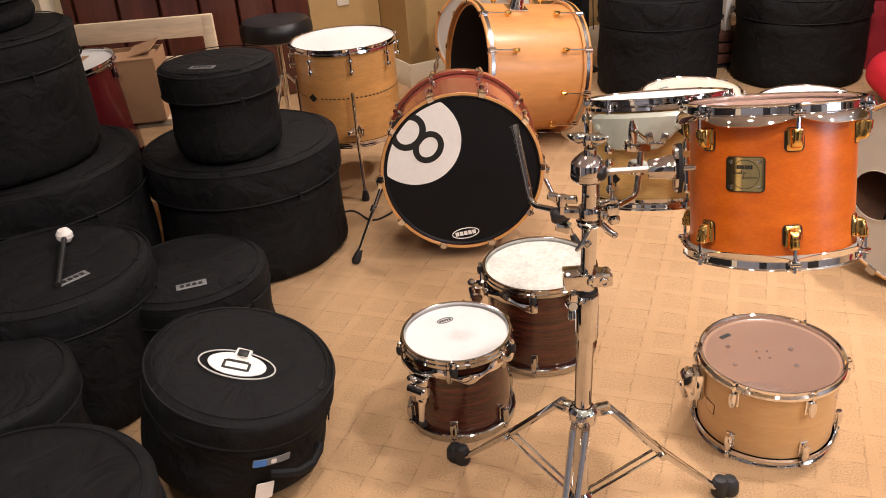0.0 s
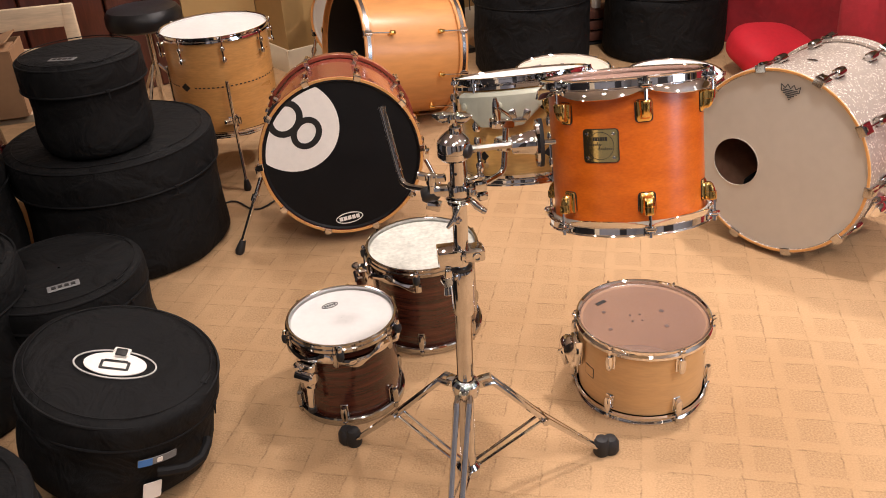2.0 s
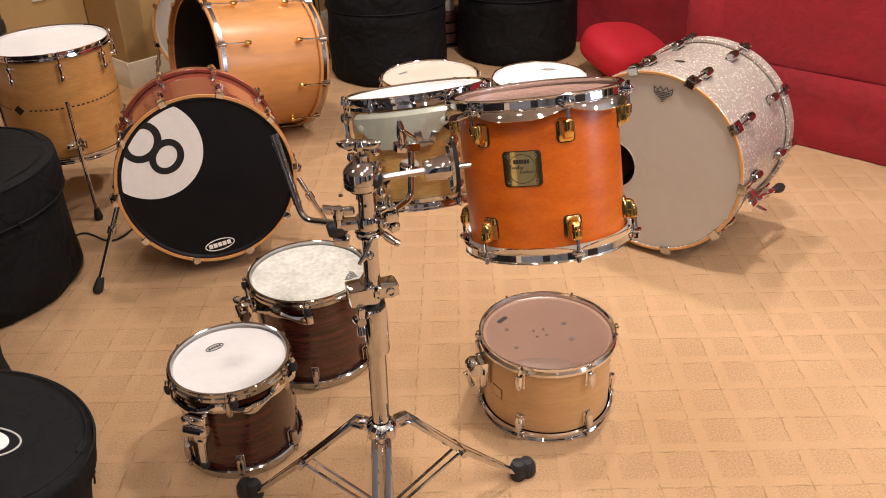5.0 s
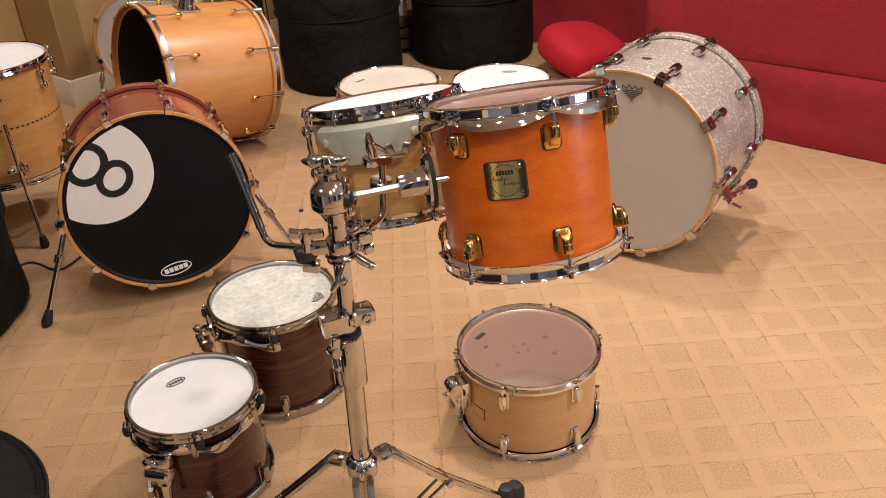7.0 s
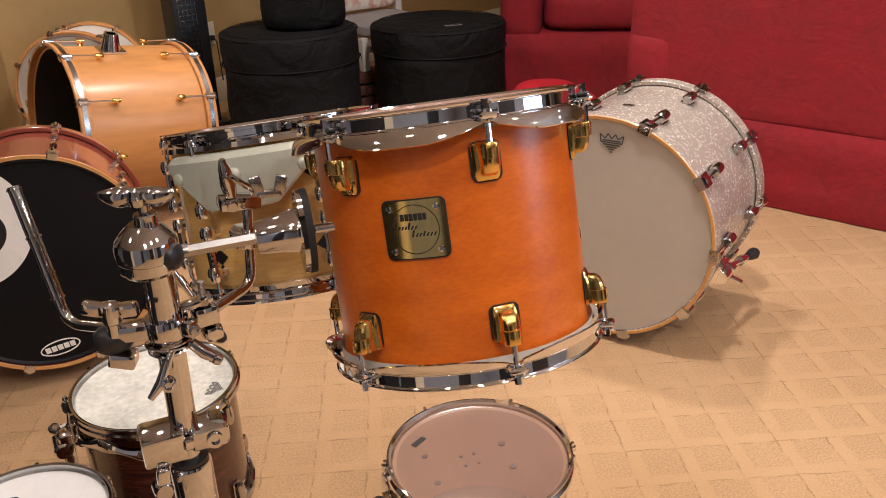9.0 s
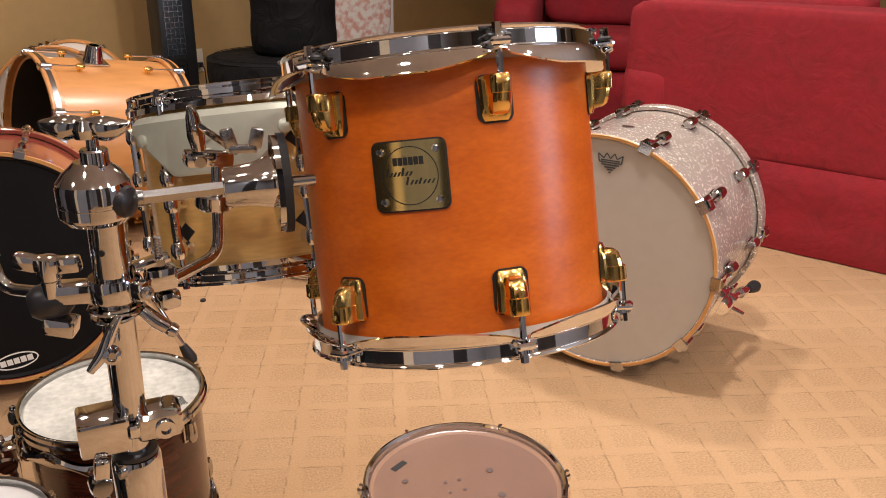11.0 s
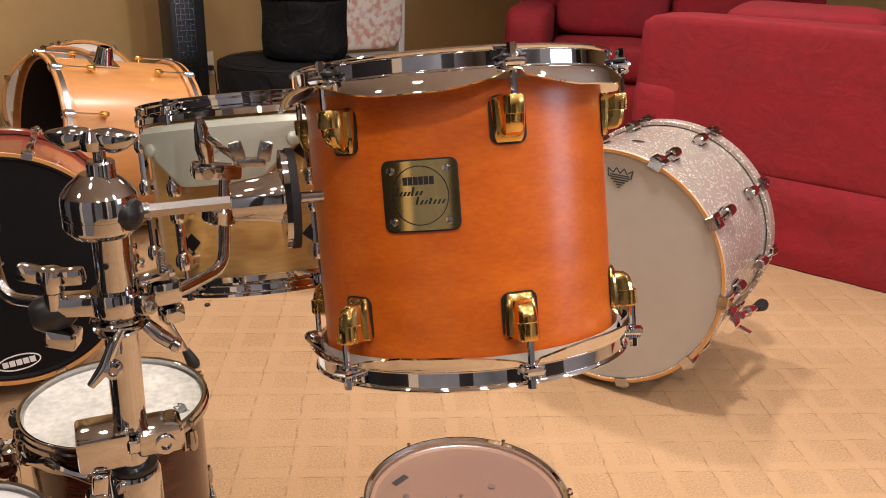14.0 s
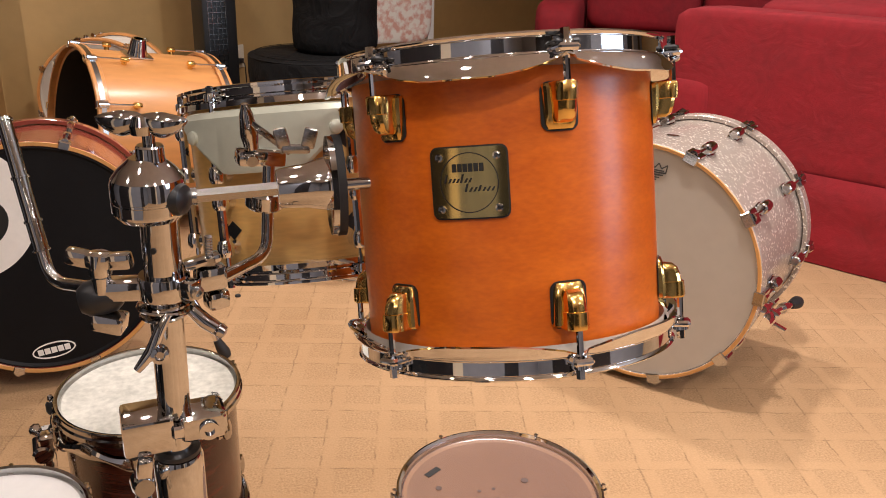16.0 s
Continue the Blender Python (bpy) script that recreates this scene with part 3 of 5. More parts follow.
def drum(name, label, m, R, L, n, a0, shell, head, hoop="flange", metal=CHROME, lugmetal=None, lug="small", group="drums on the carpet", bottom=None, setback=0.012, lugz=0.042, category="drum", span=0.04, a1=None, hoopmetal=None):
    """An upright tom: R its shell, L its height over the hoops, n lugs from the angle a0."""
    t = thing(name, m, label, category, group)
    lugmetal = lugmetal or metal
    hoopmetal = hoopmetal or metal
    shell_part(t, R, setback, L - setback, shell)
    head_part(t, R, L - setback, head, "batter_head")
    head_part(t, R, setback, bottom or PALEHEAD, "resonant_head", up=False)
    for z, up, nm in ((L, True, "top_hoop"), (0.0, False, "bottom_hoop")):
        bm = nb()
        if hoop == "wavy":
            hoop_wavy(bm, R + 0.0035, n, a0, up, lobe=0.0135 if up else 0.0110, flare=0.0130 if up else 0.0090)
        elif hoop == "cast":
            s = 1 if up else -1
            lathe(bm, [(R + 0.003, s * -0.022), (R + 0.0035, s * -0.001), (R + 0.0055, 0), (R + 0.0095, 0), (R + 0.011, s * -0.002), (R + 0.0105, s * -0.010), (R + 0.013, s * -0.013), (R + 0.013, s * -0.021), (R + 0.010, s * -0.024), (R + 0.004, s * -0.024)], 96, I4, True)
        else:
            lathe(bm, hoop_flange(R + 0.0028, up), 96, I4, True)
        if hoop != "wavy":
            for i in range(n):
                ear(bm, R, a0 + 360 * i / n, up, 0.0)
        part(nm, bm, hoopmetal, t, m=at(0, 0, z))
    first = {}
    for i in range(n):
        a = a0 + 360 * i / n
        for up in (True, False):
            z = L - setback - lugz if up else setback + lugz
            if lug == "tube" and not up and span > 0.1:
                continue
            place = rz(a) @ at(R, 0, z) @ (I4 if up else pose(0, 0, 0, 180))
            if up in first:
                again(first[up], place, t)
            else:
                bm = nb()
                lug_art(bm) if lug == "art" else lug_tube(bm, span) if lug == "tube" else lug_small(bm)
                first[up] = part("lug", bm, lugmetal, t, m=place)
            bm = nb()
            rr = R + (0.0172 if lug == "art" else 0.0125)
            zz = (L - 0.012, z + 0.012) if up else (0.012, z - 0.012)
            rod(bm, rr, a, zz[1], zz[0], up)
            part("tension_rod", bm, metal, t)
    return t


def curved(bm, R, a, z, w, h, depth=0.002, k=18, rnd=0.006):
    """A plate with round corners that lies on a shell of radius R, centred at the angle a and the height z."""
    cols = []
    for i in range(k + 1):
        x = -w / 2 * math.cos(math.pi * i / k)
        dx = max(0.0, abs(x) - (w / 2 - rnd))
        hy = h / 2 - rnd + math.sqrt(max(0.0, rnd * rnd - dx * dx))
        aa = radians(a) + x / R
        cols.append([bm.verts.new((r * math.cos(aa), r * math.sin(aa), z + y)) for r, y in ((R, -hy), (R + depth, -hy), (R + depth, hy), (R, hy))])
    for p, q in zip(cols, cols[1:]):
        for j in range(3):
            bm.faces.new((p[j], q[j], q[j + 1], p[j + 1]))
    bm.faces.new(cols[0])
    bm.faces.new(cols[-1][::-1])
    return bm


def ellipse_ring(bm, a, b, w, z0, z1, m=I4, n=48):
    """An oval band w wide."""
    rows = []
    for k, z in ((0, z0), (0, z1), (-w, z1), (-w, z0)):
        rows.append([bm.verts.new(m @ Vector(((a + k) * math.cos(2 * math.pi * i / n), (b + k) * math.sin(2 * math.pi * i / n), z))) for i in range(n)])
    for j in range(4):
        for i in range(n):
            q = (i + 1) % n
            bm.faces.new((rows[j][i], rows[j][q], rows[(j + 1) % 4][q], rows[(j + 1) % 4][i]))
    return bm


def oval(bm, a, b, z0, z1, m=I4, n=48):
    return outline(bm, [(a * math.cos(2 * math.pi * i / n), b * math.sin(2 * math.pi * i / n)) for i in range(n)], z0, z1, m)


# orange rack tom on the stand
orange = drum("rack_tom", "orange stained maple rack tom with gold lugs and chrome hoops", stand_at(0.615, 1.324, 0.694, 94.8, 75.2), 0.127, 0.252, 6, -95.5, ORANGE, MAUVEHEAD, "wavy", CHROME, GOLD, "art", "toms on the stand", lugz=0.041)
for a in range(6):
    for z in (0.053, 0.199):
        bm = nb()
        curved(bm, 0.1275, -95.5 + 60 * a, z, 0.0290, 0.0360, 0.0008, rnd=0.007)
        part("gasket", bm, BLACKPLASTIC, orange)
for a in range(6):
    box(bm := nb(), 0.011, 0.020, 0.0035, rz(-95.5 + 60 * a) @ at(0.1435, 0, 0.2425), 0.0015, 1)
    part("washer", bm, RUBBER, orange, "black rubber washer on the hoop")
badge = part("badge", curved(nb(), 0.1275, -126.5, 0.148, 0.0565, 0.0515, 0.0022, rnd=0.005), BRASS, orange, "brushed brass badge with a dark border and black lettering")
bm = nb()
curved(bm, 0.1275, -126.5, 0.148, 0.0590, 0.0540, 0.0012, rnd=0.006)
part("badge_border", bm, INKBLACK, badge)
bm = nb()
BR = 0.1299


def on_badge(x, y, d=0.0):
    a = radians(-126.5) + x / BR
    return Vector(((BR + d) * math.cos(a), (BR + d) * math.sin(a), 0.148 + y))


def ring_on(bm, r, w):
    for k in range(40):
        q0, q1 = 2 * math.pi * k / 40, 2 * math.pi * (k + 1) / 40
        bm.faces.new([bm.verts.new(on_badge(rr * math.cos(q), rr * math.sin(q), 0.0003)) for rr, q in ((r, q0), (r, q1), (r - w, q1), (r - w, q0))])


ring_on(bm, 0.0222, 0.0007)
part("badge_ring", bm, INKBLACK, badge)


def bars_on(bm, rows):
    for x, y, w, h, lean in rows:
        bm.faces.new([bm.verts.new(on_badge(px, py, 0.0003)) for px, py in ((x, y), (x + w, y), (x + w + lean, y + h), (x + lean, y + h))])


bm = nb()
bars_on(bm, [(-0.0122 + 0.0041 * i, 0.0080, 0.0033, 0.0060, 0) for i in range(6)])
bars_on(bm, [(-0.0190 + 0.0031 * i, 0.0002, 0.0015, 0.0062 if i in (0, 4) else 0.0031, 0.0018) for i in range(7)])
bars_on(bm, [(-0.0035 + 0.0033 * i, -0.0066, 0.0015, 0.0060 if i == 0 else 0.0045 if i == 3 else 0.0031, 0.0018) for i in range(7)])
part("badge_mark", bm, INKBLACK, badge)
for sx in (-1, 1):
    for sy in (-1, 1):
        p = on_badge(sx * 0.0215, sy * 0.019)
        bm = nb()
        lathe(bm, [(0.0032, 0), (0.0030, 0.0016), (0.0016, 0.0020), (0.0015, 0.0006), (0, 0.0006)], 16, axis_to(p, (p.x, p.y, 0)))
        part("screw", bm, NICKEL, badge)

# natural maple tom with an isolation mount, beside it on the stand
green = drum("rack_tom", "natural maple rack tom with dark diamond inlays, grey steel mount", stand_at(0.482, 1.638, 0.652, 98.1, 75.2), 0.128, 0.212, 6, -145, YELLOWMAPLE, WHITEHEAD, "flange", CHROME, CHROME, "tube", "toms on the stand", span=0.05, lugz=0.055)
# the grey mount plate follows the shell under the top hoop
bm = nb()
N = 30
rows = []
for i in range(N + 1):
    f = i / N
    a = radians(-158 + 72 * f)
    low = 0.120 + 0.045 * max(0.0, (abs(f - 0.5) * 2 - 0.45) / 0.55)
    rows.append([bm.verts.new((r * math.cos(a), r * math.sin(a), z)) for r, z in ((0.151, low), (0.153, low + 0.004), (0.153, 0.178), (0.147, 0.184), (0.138, 0.186), (0.136, 0.182), (0.150, 0.176))])
for p, q in zip(rows, rows[1:]):
    for j in range(7):
        bm.faces.new((p[j], q[j], q[(j + 1) % 7], p[(j + 1) % 7]))
bm.faces.new(rows[0])
bm.faces.new(rows[-1][::-1])
plate = part("mount_plate", bm, GREYPLATE, green, "grey-green painted steel mount plate with rivets")
for a in (-152, -122, -92):
    c, s = math.cos(radians(a)), math.sin(radians(a))
    part("rivet", lathe(nb(), [(0.0075, 0), (0.007, 0.003), (0.004, 0.0048), (0, 0.005)], 16, axis_to((0.153 * c, 0.153 * s, 0.160), (c, s, 0))), GREYPLATE, plate)
for a in range(6):
    for z in (0.148, 0.060):
        bm = nb()
        p = Vector((0.1283 * math.cos(radians(-145 + 60 * a)), 0.1283 * math.sin(radians(-145 + 60 * a)), z))
        outline(bm, [(0.012, 0), (0, 0.010), (-0.012, 0), (0, -0.010)], 0, 0.0008, axis_to(p, (p.x, p.y, 0)))
        part("diamond_inlay", bm, INKBLACK, green)

# two dark rosewood toms on the carpet
white = drum("tom", "small rosewood tom with a white head and dark chrome hardware", at(0.031, 1.790, 0), 0.127, 0.244, 6, -94, MAHOG, WORNHEAD, "cast", NICKEL, NICKEL, "small", lugz=0.03)
dark = drum("tom", "rosewood tom with a mottled fibre head and dark chrome hardware", at(0.242, 2.075, 0), 0.145, 0.272, 6, -98, MAHOG, FIBREHEAD, "cast", NICKEL, NICKEL, "small", lugz=0.035)


def suspension(t, R, z, a0, sweep, ba):
    """A cast suspension band that waves round the shell, with rubber-tipped posts and a clamp bracket at the angle ba."""
    bm = nb()
    N, rows = 90, []
    for i in range(N + 1):
        f = i / N
        a = radians(a0 + sweep * f)
        dz = 0.0085 * math.cos(f * sweep / 60 * 2 * math.pi)
        hgt = 0.010 + 0.003 * math.cos(f * sweep / 30 * 2 * math.pi)
        rows.append([bm.verts.new((r * math.cos(a), r * math.sin(a), z + dz + k * hgt)) for r, k in ((R + 0.008, -1), (R + 0.015, -1.1), (R + 0.0185, -0.5), (R + 0.0195, 0.2), (R + 0.016, 0.9), (R + 0.009, 1))])
    for p, q in zip(rows, rows[1:]):
        for j in range(6):
            bm.faces.new((p[j], q[j], q[(j + 1) % 6], p[(j + 1) % 6]))
    bm.faces.new(rows[0])
    bm.faces.new(rows[-1][::-1])
    ringp = part("suspension_ring", bm, CHROME, t)
    for k in range(int(sweep / 60) + 1):
        m = rz(a0 + 4 + (sweep - 8) * k / int(sweep / 60)) @ at(R + 0.018, 0, z + 0.018)
        part("rubber_post", lathe(nb(), [(0, -0.012), (0.007, -0.012), (0.0095, -0.006), (0.0095, 0.006), (0.006, 0.012), (0, 0.012)], 14, m), RUBBER, ringp)
        part("post_nut", lathe(nb(), [(0, 0.012), (0.0055, 0.012), (0.0062, 0.016), (0.004, 0.022), (0, 0.023)], 12, m), CHROME, ringp)
    m = rz(ba) @ at(R + 0.026, 0, z - 0.02)
    bm = nb()
    box(bm, 0.030, 0.046, 0.034, m, 0.008, 3)
    lathe(bm, [(0, -0.027), (0.013, -0.027), (0.017, -0.022), (0.017, 0.022), (0.013, 0.027), (0, 0.027)], 20, m @ at(0.010, 0, -0.016) @ pose(0, 0, 0, 90))
    box(bm, 0.020, 0.030, 0.040, m @ at(0.0, 0.002, -0.038), 0.006, 2)
    lathe(bm, [(0, 0), (0.010, 0), (0.012, 0.004), (0.010, 0.012), (0.004, 0.016), (0, 0.016)], 16, m @ at(0.012, -0.012, 0.012) @ pose(0, 0, 0, 0, 60))
    br = part("mount_bracket", bm, CHROME, t)
    bm = nb()
    tube(bm, [m @ Vector((0.004, 0.004, -0.05)), m @ Vector((0.010, 0.004, -0.105))], [0.010, 0.0085], 14)
    part("wing_screw", bm, CHROME, br)
    part("rubber_tip", lathe(nb(), [(0, 0), (0.0105, 0.0), (0.011, 0.014), (0.009, 0.016), (0, 0.016)], 14, m @ at(0.010, 0.004, -0.121)), RUBBER, br)


suspension(white, 0.127, 0.201, 196, 150, 238)
suspension(dark, 0.145, 0.229, 172, 95, 190)


def print_oval(t, x, y, z, turn, a=0.022, b=0.0115):
    """A printed oval mark with a bar for its wording."""
    m = at(x, y, z) @ rz(turn)
    bm = nb()
    ellipse_ring(bm, a, b, 0.0022, 0, 0.0007, m)
    for i in range(5):
        box(bm, a * 0.22, b * 0.62, 0.0007, m @ at((i - 2) * a * 0.29, 0, 0.00035))
    return bm


part("head_print", print_oval(white, -0.033, 0.060, 0.2325, 25), INKBLACK, white, "black printed oval mark")


def crown(m, s=1.0):
    """A printed crown outline over short bars."""
    bm = nb()
    pts = [(-1, 0), (-1.1, 0.7), (-0.6, 0.35), (-0.35, 0.8), (0, 0.35), (0.35, 0.8), (0.6, 0.35), (1.1, 0.7), (1, 0)]
    for (x0, y0), (x1, y1) in zip(pts, pts[1:] + pts[:1]):
        d = Vector((x1 - x0, y1 - y0, 0))
        box(bm, d.length * s, 0.10 * s, 0.0007, m @ at((x0 + x1) / 2 * s, (y0 + y1) / 2 * s, 0.0004) @ Matrix.Rotation(math.atan2(d.y, d.x), 4, "Z"))
    for w, y in ((1.7, 0.18), (1.6, -0.2), (1.0, -0.42), (0.5, -0.62), (0.2, -0.85)):
        box(bm, w * s, 0.11 * s, 0.0007, m @ at(0, y * s, 0.0004))
    return bm


part("head_print", crown(at(0.107, -0.050, 0.2605) @ rz(65), 0.018), INKDARK, dark, "grey printed crown mark")

# birch tom on the carpet
tan = drum("tom", "natural birch tom with a hazy pink head on the carpet", at(0.771, 1.724, 0), 0.1535, 0.216, 6, -132, TANWOOD, HAZYHEAD, "flange", CHROME, CHROME, "small", lugz=0.038)
bm = nb()
box(bm, 0.030, 0.011, 0.0006, at(-0.088, 0.078, 0.2048) @ rz(33))
part("head_print", bm, INKBLACK, tan, "black printed bar")
for x, y, r in ((-0.03, 0.012, 0.003), (-0.006, 0.012, 0.003), (-0.03, -0.014, 0.003), (-0.006, -0.014, 0.003), (0.05, 0.02, 0.006), (0.045, -0.045, 0.006), (-0.09, 0.035, 0.005), (-0.09, -0.04, 0.005)):
    part("head_mark", oval(nb(), r, r, 0, 0.0005, at(x, y, 0.2048), 16), HEADSPOT, tan, "small grey mark on the head")
bm = nb()
curved(bm, 0.1537, -158, 0.100, 0.034, 0.030, 0.0005, rnd=0.002)
part("badge", bm, INKBLACK, tan, "black framed square badge")
bm = nb()
curved(bm, 0.1543, -158, 0.100, 0.030, 0.026, 0.0005, rnd=0.002)
part("badge_face", bm, TANWOOD, tan)
bm = nb()
m = rz(-176) @ at(0.166, 0, 0.135)
box(bm, 0.022, 0.05, 0.07, m, 0.005)
lathe(bm, [(0, -0.02), (0.018, -0.02), (0.020, -0.015), (0.020, 0.015), (0.018, 0.02), (0, 0.02)], 20, m @ at(0.02, 0, 0.015) @ pose(0, 0, 0, 90))
box(bm, 0.014, 0.008, 0.05, m @ at(0.03, -0.012, -0.028) @ pose(0, 0, 0, 0, 20), 0.003)
part("mount_bracket", bm, CHROME, tan)
for a, z in ((-35, 0.15),):
    p = Vector((0.1535 * math.cos(radians(a)), 0.1535 * math.sin(radians(a)), z))
    part("air_vent", lathe(nb(), [(0.006, 0), (0.0055, 0.001), (0.003, 0.0012), (0.0028, 0), (0, 0)], 16, axis_to(p, (p.x, p.y, 0))), CHROME, tan)


# ---- bass drums and floor toms ----
def claw(bm, R, a, z0, z1, s, k=1.0):
    """A cast claw over the hoop's edge z0, with its rod to the lug at z1."""
    m = rz(a)
    box(bm, 0.007 * k, 0.026 * k, 0.030 * k, m @ at(R + 0.016 + 0.003 * (k - 1), 0, z0 + s * 0.020), 0.002, 1)
    box(bm, 0.018 * k, 0.024 * k, 0.006, m @ at(R + 0.010, 0, z0 + s * 0.003 - s * 0.004), 0.002, 1)
    tube(bm, [m @ Vector((R + 0.018, 0, z0 + s * 0.03)), m @ Vector((R + 0.017, 0, z1))], 0.0033, 8)
    tube(bm, [m @ Vector((R + 0.018, 0, z0 + s * 0.004)), m @ Vector((R + 0.018, 0, z0 + s * 0.034))], [0.008 * k, 0.0055 * k], 10)


def bass(name, label, m, R, L, n, a0, shell, hoopmat, front, metal=CHROME, back=None, lug="tube", inlay=None, hw=0.040, category="bass drum", lugz=0.13, lugmetal=None, edge=None, lining=INSIDE):
    """A bass drum that lies along its z axis: z = 0 at the front hoop's edge, R the shell."""
    t = thing(name, m, label, category, "bass drums on the carpet")
    shell_part(t, R, 0.018, L - 0.018, shell, 0.008)
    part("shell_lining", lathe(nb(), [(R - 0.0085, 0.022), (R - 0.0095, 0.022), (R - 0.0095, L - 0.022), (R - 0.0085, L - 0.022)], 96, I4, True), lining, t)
    for z, s, nm in ((0.0, 1, "front_hoop"), (L, -1, "rear_hoop")):
        lathe(bm := nb(), [(R + 0.002, z + s * 0.002), (R + 0.004, z), (R + 0.011, z), (R + 0.0135, z + s * 0.003), (R + 0.0135, z + s * (hw - 0.002)), (R + 0.012, z + s * hw), (R + 0.003, z + s * hw)], 112, I4, True)
        hp = part(nm, bm, hoopmat, t)
        if inlay:
            lathe(bm := nb(), [(R + 0.0142, z + s * hw * 0.3), (R + 0.0142, z + s * hw * 0.7), (R + 0.013, z + s * hw * 0.7), (R + 0.013, z + s * hw * 0.3)], 112, I4, True)
            part("hoop_inlay", bm, inlay, hp)
    if edge:
        for z, s in ((0.0, 1), (L, -1)):
            lathe(bm := nb(), [(R + 0.0025, z + s * 0.002), (R + 0.0035, z - s * 0.0012), (R + 0.0115, z - s * 0.0012), (R + 0.0125, z + s * 0.001), (R + 0.0120, z + s * 0.003), (R + 0.0025, z + s * 0.003)], 112, I4, True)
            part("hoop_edge", bm, edge, t, "bare maple hoop edge")
    if front:
        lathe(bm := nb(), [(R + 0.0015, 0.004), (R - 0.002, 0.0025), (R - 0.008, 0.008), (R * 0.5, 0.0082), (0.0004, 0.0082)], 96)
        part("front_head", bm, front, t)
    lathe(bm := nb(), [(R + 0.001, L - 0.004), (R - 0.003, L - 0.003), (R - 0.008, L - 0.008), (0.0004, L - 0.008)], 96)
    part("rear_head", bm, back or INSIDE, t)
    first = None
    for i in range(n):
        a = a0 + 360 * i / n
        for z0, s in ((0.0, 1), (L, -1)):
            zl = z0 + s * lugz
            place = rz(a) @ at(R, 0, zl)
            if first is None:
                bm = nb()
                if lug == "barrel":
                    outline(bm, [(-0.013, -0.024), (0.013, -0.024), (0.015, 0), (0.013, 0.024), (-0.013, 0.024), (-0.015, 0)], 0, 0.004, pose(0, 0, 0, 90, 0, 90))
                    lathe(bm, [(0, -0.024), (0.010, -0.024), (0.0135, -0.020), (0.015, 0.0), (0.0135, 0.020), (0.010, 0.024), (0, 0.024)], 18, at(0.013, 0, 0))
                elif lug == "tube":
                    tube(bm, [(0, 0, 0), (0.013, 0, 0)], [0.009, 0.007], 12)
                    lathe(bm, [(0, -0.013), (0.008, -0.013), (0.0095, -0.007), (0.0095, 0.007), (0.008, 0.013), (0, 0.013)], 14, at(0.017, 0, 0))
                else:
                    lug_art(bm)
                first = part("lug", bm, lugmetal or metal, t, m=place)
            else:
                again(first, place, t)
            bm = nb()
            claw(bm, R, a, z0, zl, s, 1.35 if lug == "barrel" else 1.0)
            part("claw_hook", bm, metal, t)
    return t


def spur(t, m, foot, up=0.06):
    """A folding leg from the shell to a rubber foot; m gives its place on the shell, foot in the drum's own axes."""
    p = m.translation
    bm = nb()
    box(bm, 0.05, 0.04, 0.03, m, 0.006)
    d = (Vector(foot) - p).normalized()
    tube(bm, [p - d * 0.02, Vector(foot) - d * 0.05], 0.0075, 12)
    lathe(bm, [(0, -0.012), (0.013, -0.012), (0.013, 0.012), (0, 0.012)], 14, axis_to(p + d * 0.10, d))
    s = part("spur", bm, CHROME, t)
    part("rubber_foot", lathe(nb(), [(0, 0), (0.012, 0.0), (0.016, 0.012), (0.014, 0.03), (0.010, 0.052), (0, 0.052)], 16, axis_to(Vector(foot), -d)), RUBBER, s)


M8 = stand_at(0.0, 2.62, 0.315, 94, -4)
eight = bass("bass_drum", "burgundy bass drum with a black head printed like a billiard ball", M8, 0.257, 0.372, 10, -109, MAROON, MAROON, BLACKHEAD, lugz=0.10, edge=MAPLE2)
bm = nb()
pts = []
for i in range(120):
    q = 2 * math.pi * i / 120
    x, y = -0.148 + 0.153 * math.cos(q), -0.120 + 0.153 * math.sin(q)
    r = math.hypot(x, y)
    f = min(1.0, 0.2475 / r)
    pts.append((x * f, y * f))
outline(bm, pts, 0.0062, 0.0078)
part("printed_disc", bm, INKWHITE, eight, "white printed disc on the black head")
bm = nb()
ellipse_ring(bm, 0.056, 0.065, 0.0215, 0.0054, 0.0066, at(-0.167, -0.148, 0) @ rz(38))
part("printed_loop", bm, INKBLACK, eight)
bm = nb()
ellipse_ring(bm, 0.048, 0.057, 0.0200, 0.0052, 0.0064, at(-0.104, -0.094, 0) @ rz(38))
part("printed_loop", bm, INKBLACK, eight)
bm = nb()
mm = at(0.0, 0.217, 0.006) @ rz(-8)
ellipse_ring(bm, 0.047, 0.0195, 0.003, 0, 0.0014, mm)
for i in range(5):
    box(bm, 0.012, 0.014, 0.0014, mm @ at((i - 2) * 0.0145, 0, 0.0007))
part("printed_oval", bm, INKWHITE, eight, "white printed oval mark")
I8 = M8.inverted()
spur(eight, rz(172) @ at(0.272, 0, 0.075), I8 @ Vector((-0.392, 2.595, 0.0)))
spur(eight, rz(8) @ at(0.272, 0, 0.075), I8 @ Vector((0.386, 2.671, 0.0)))

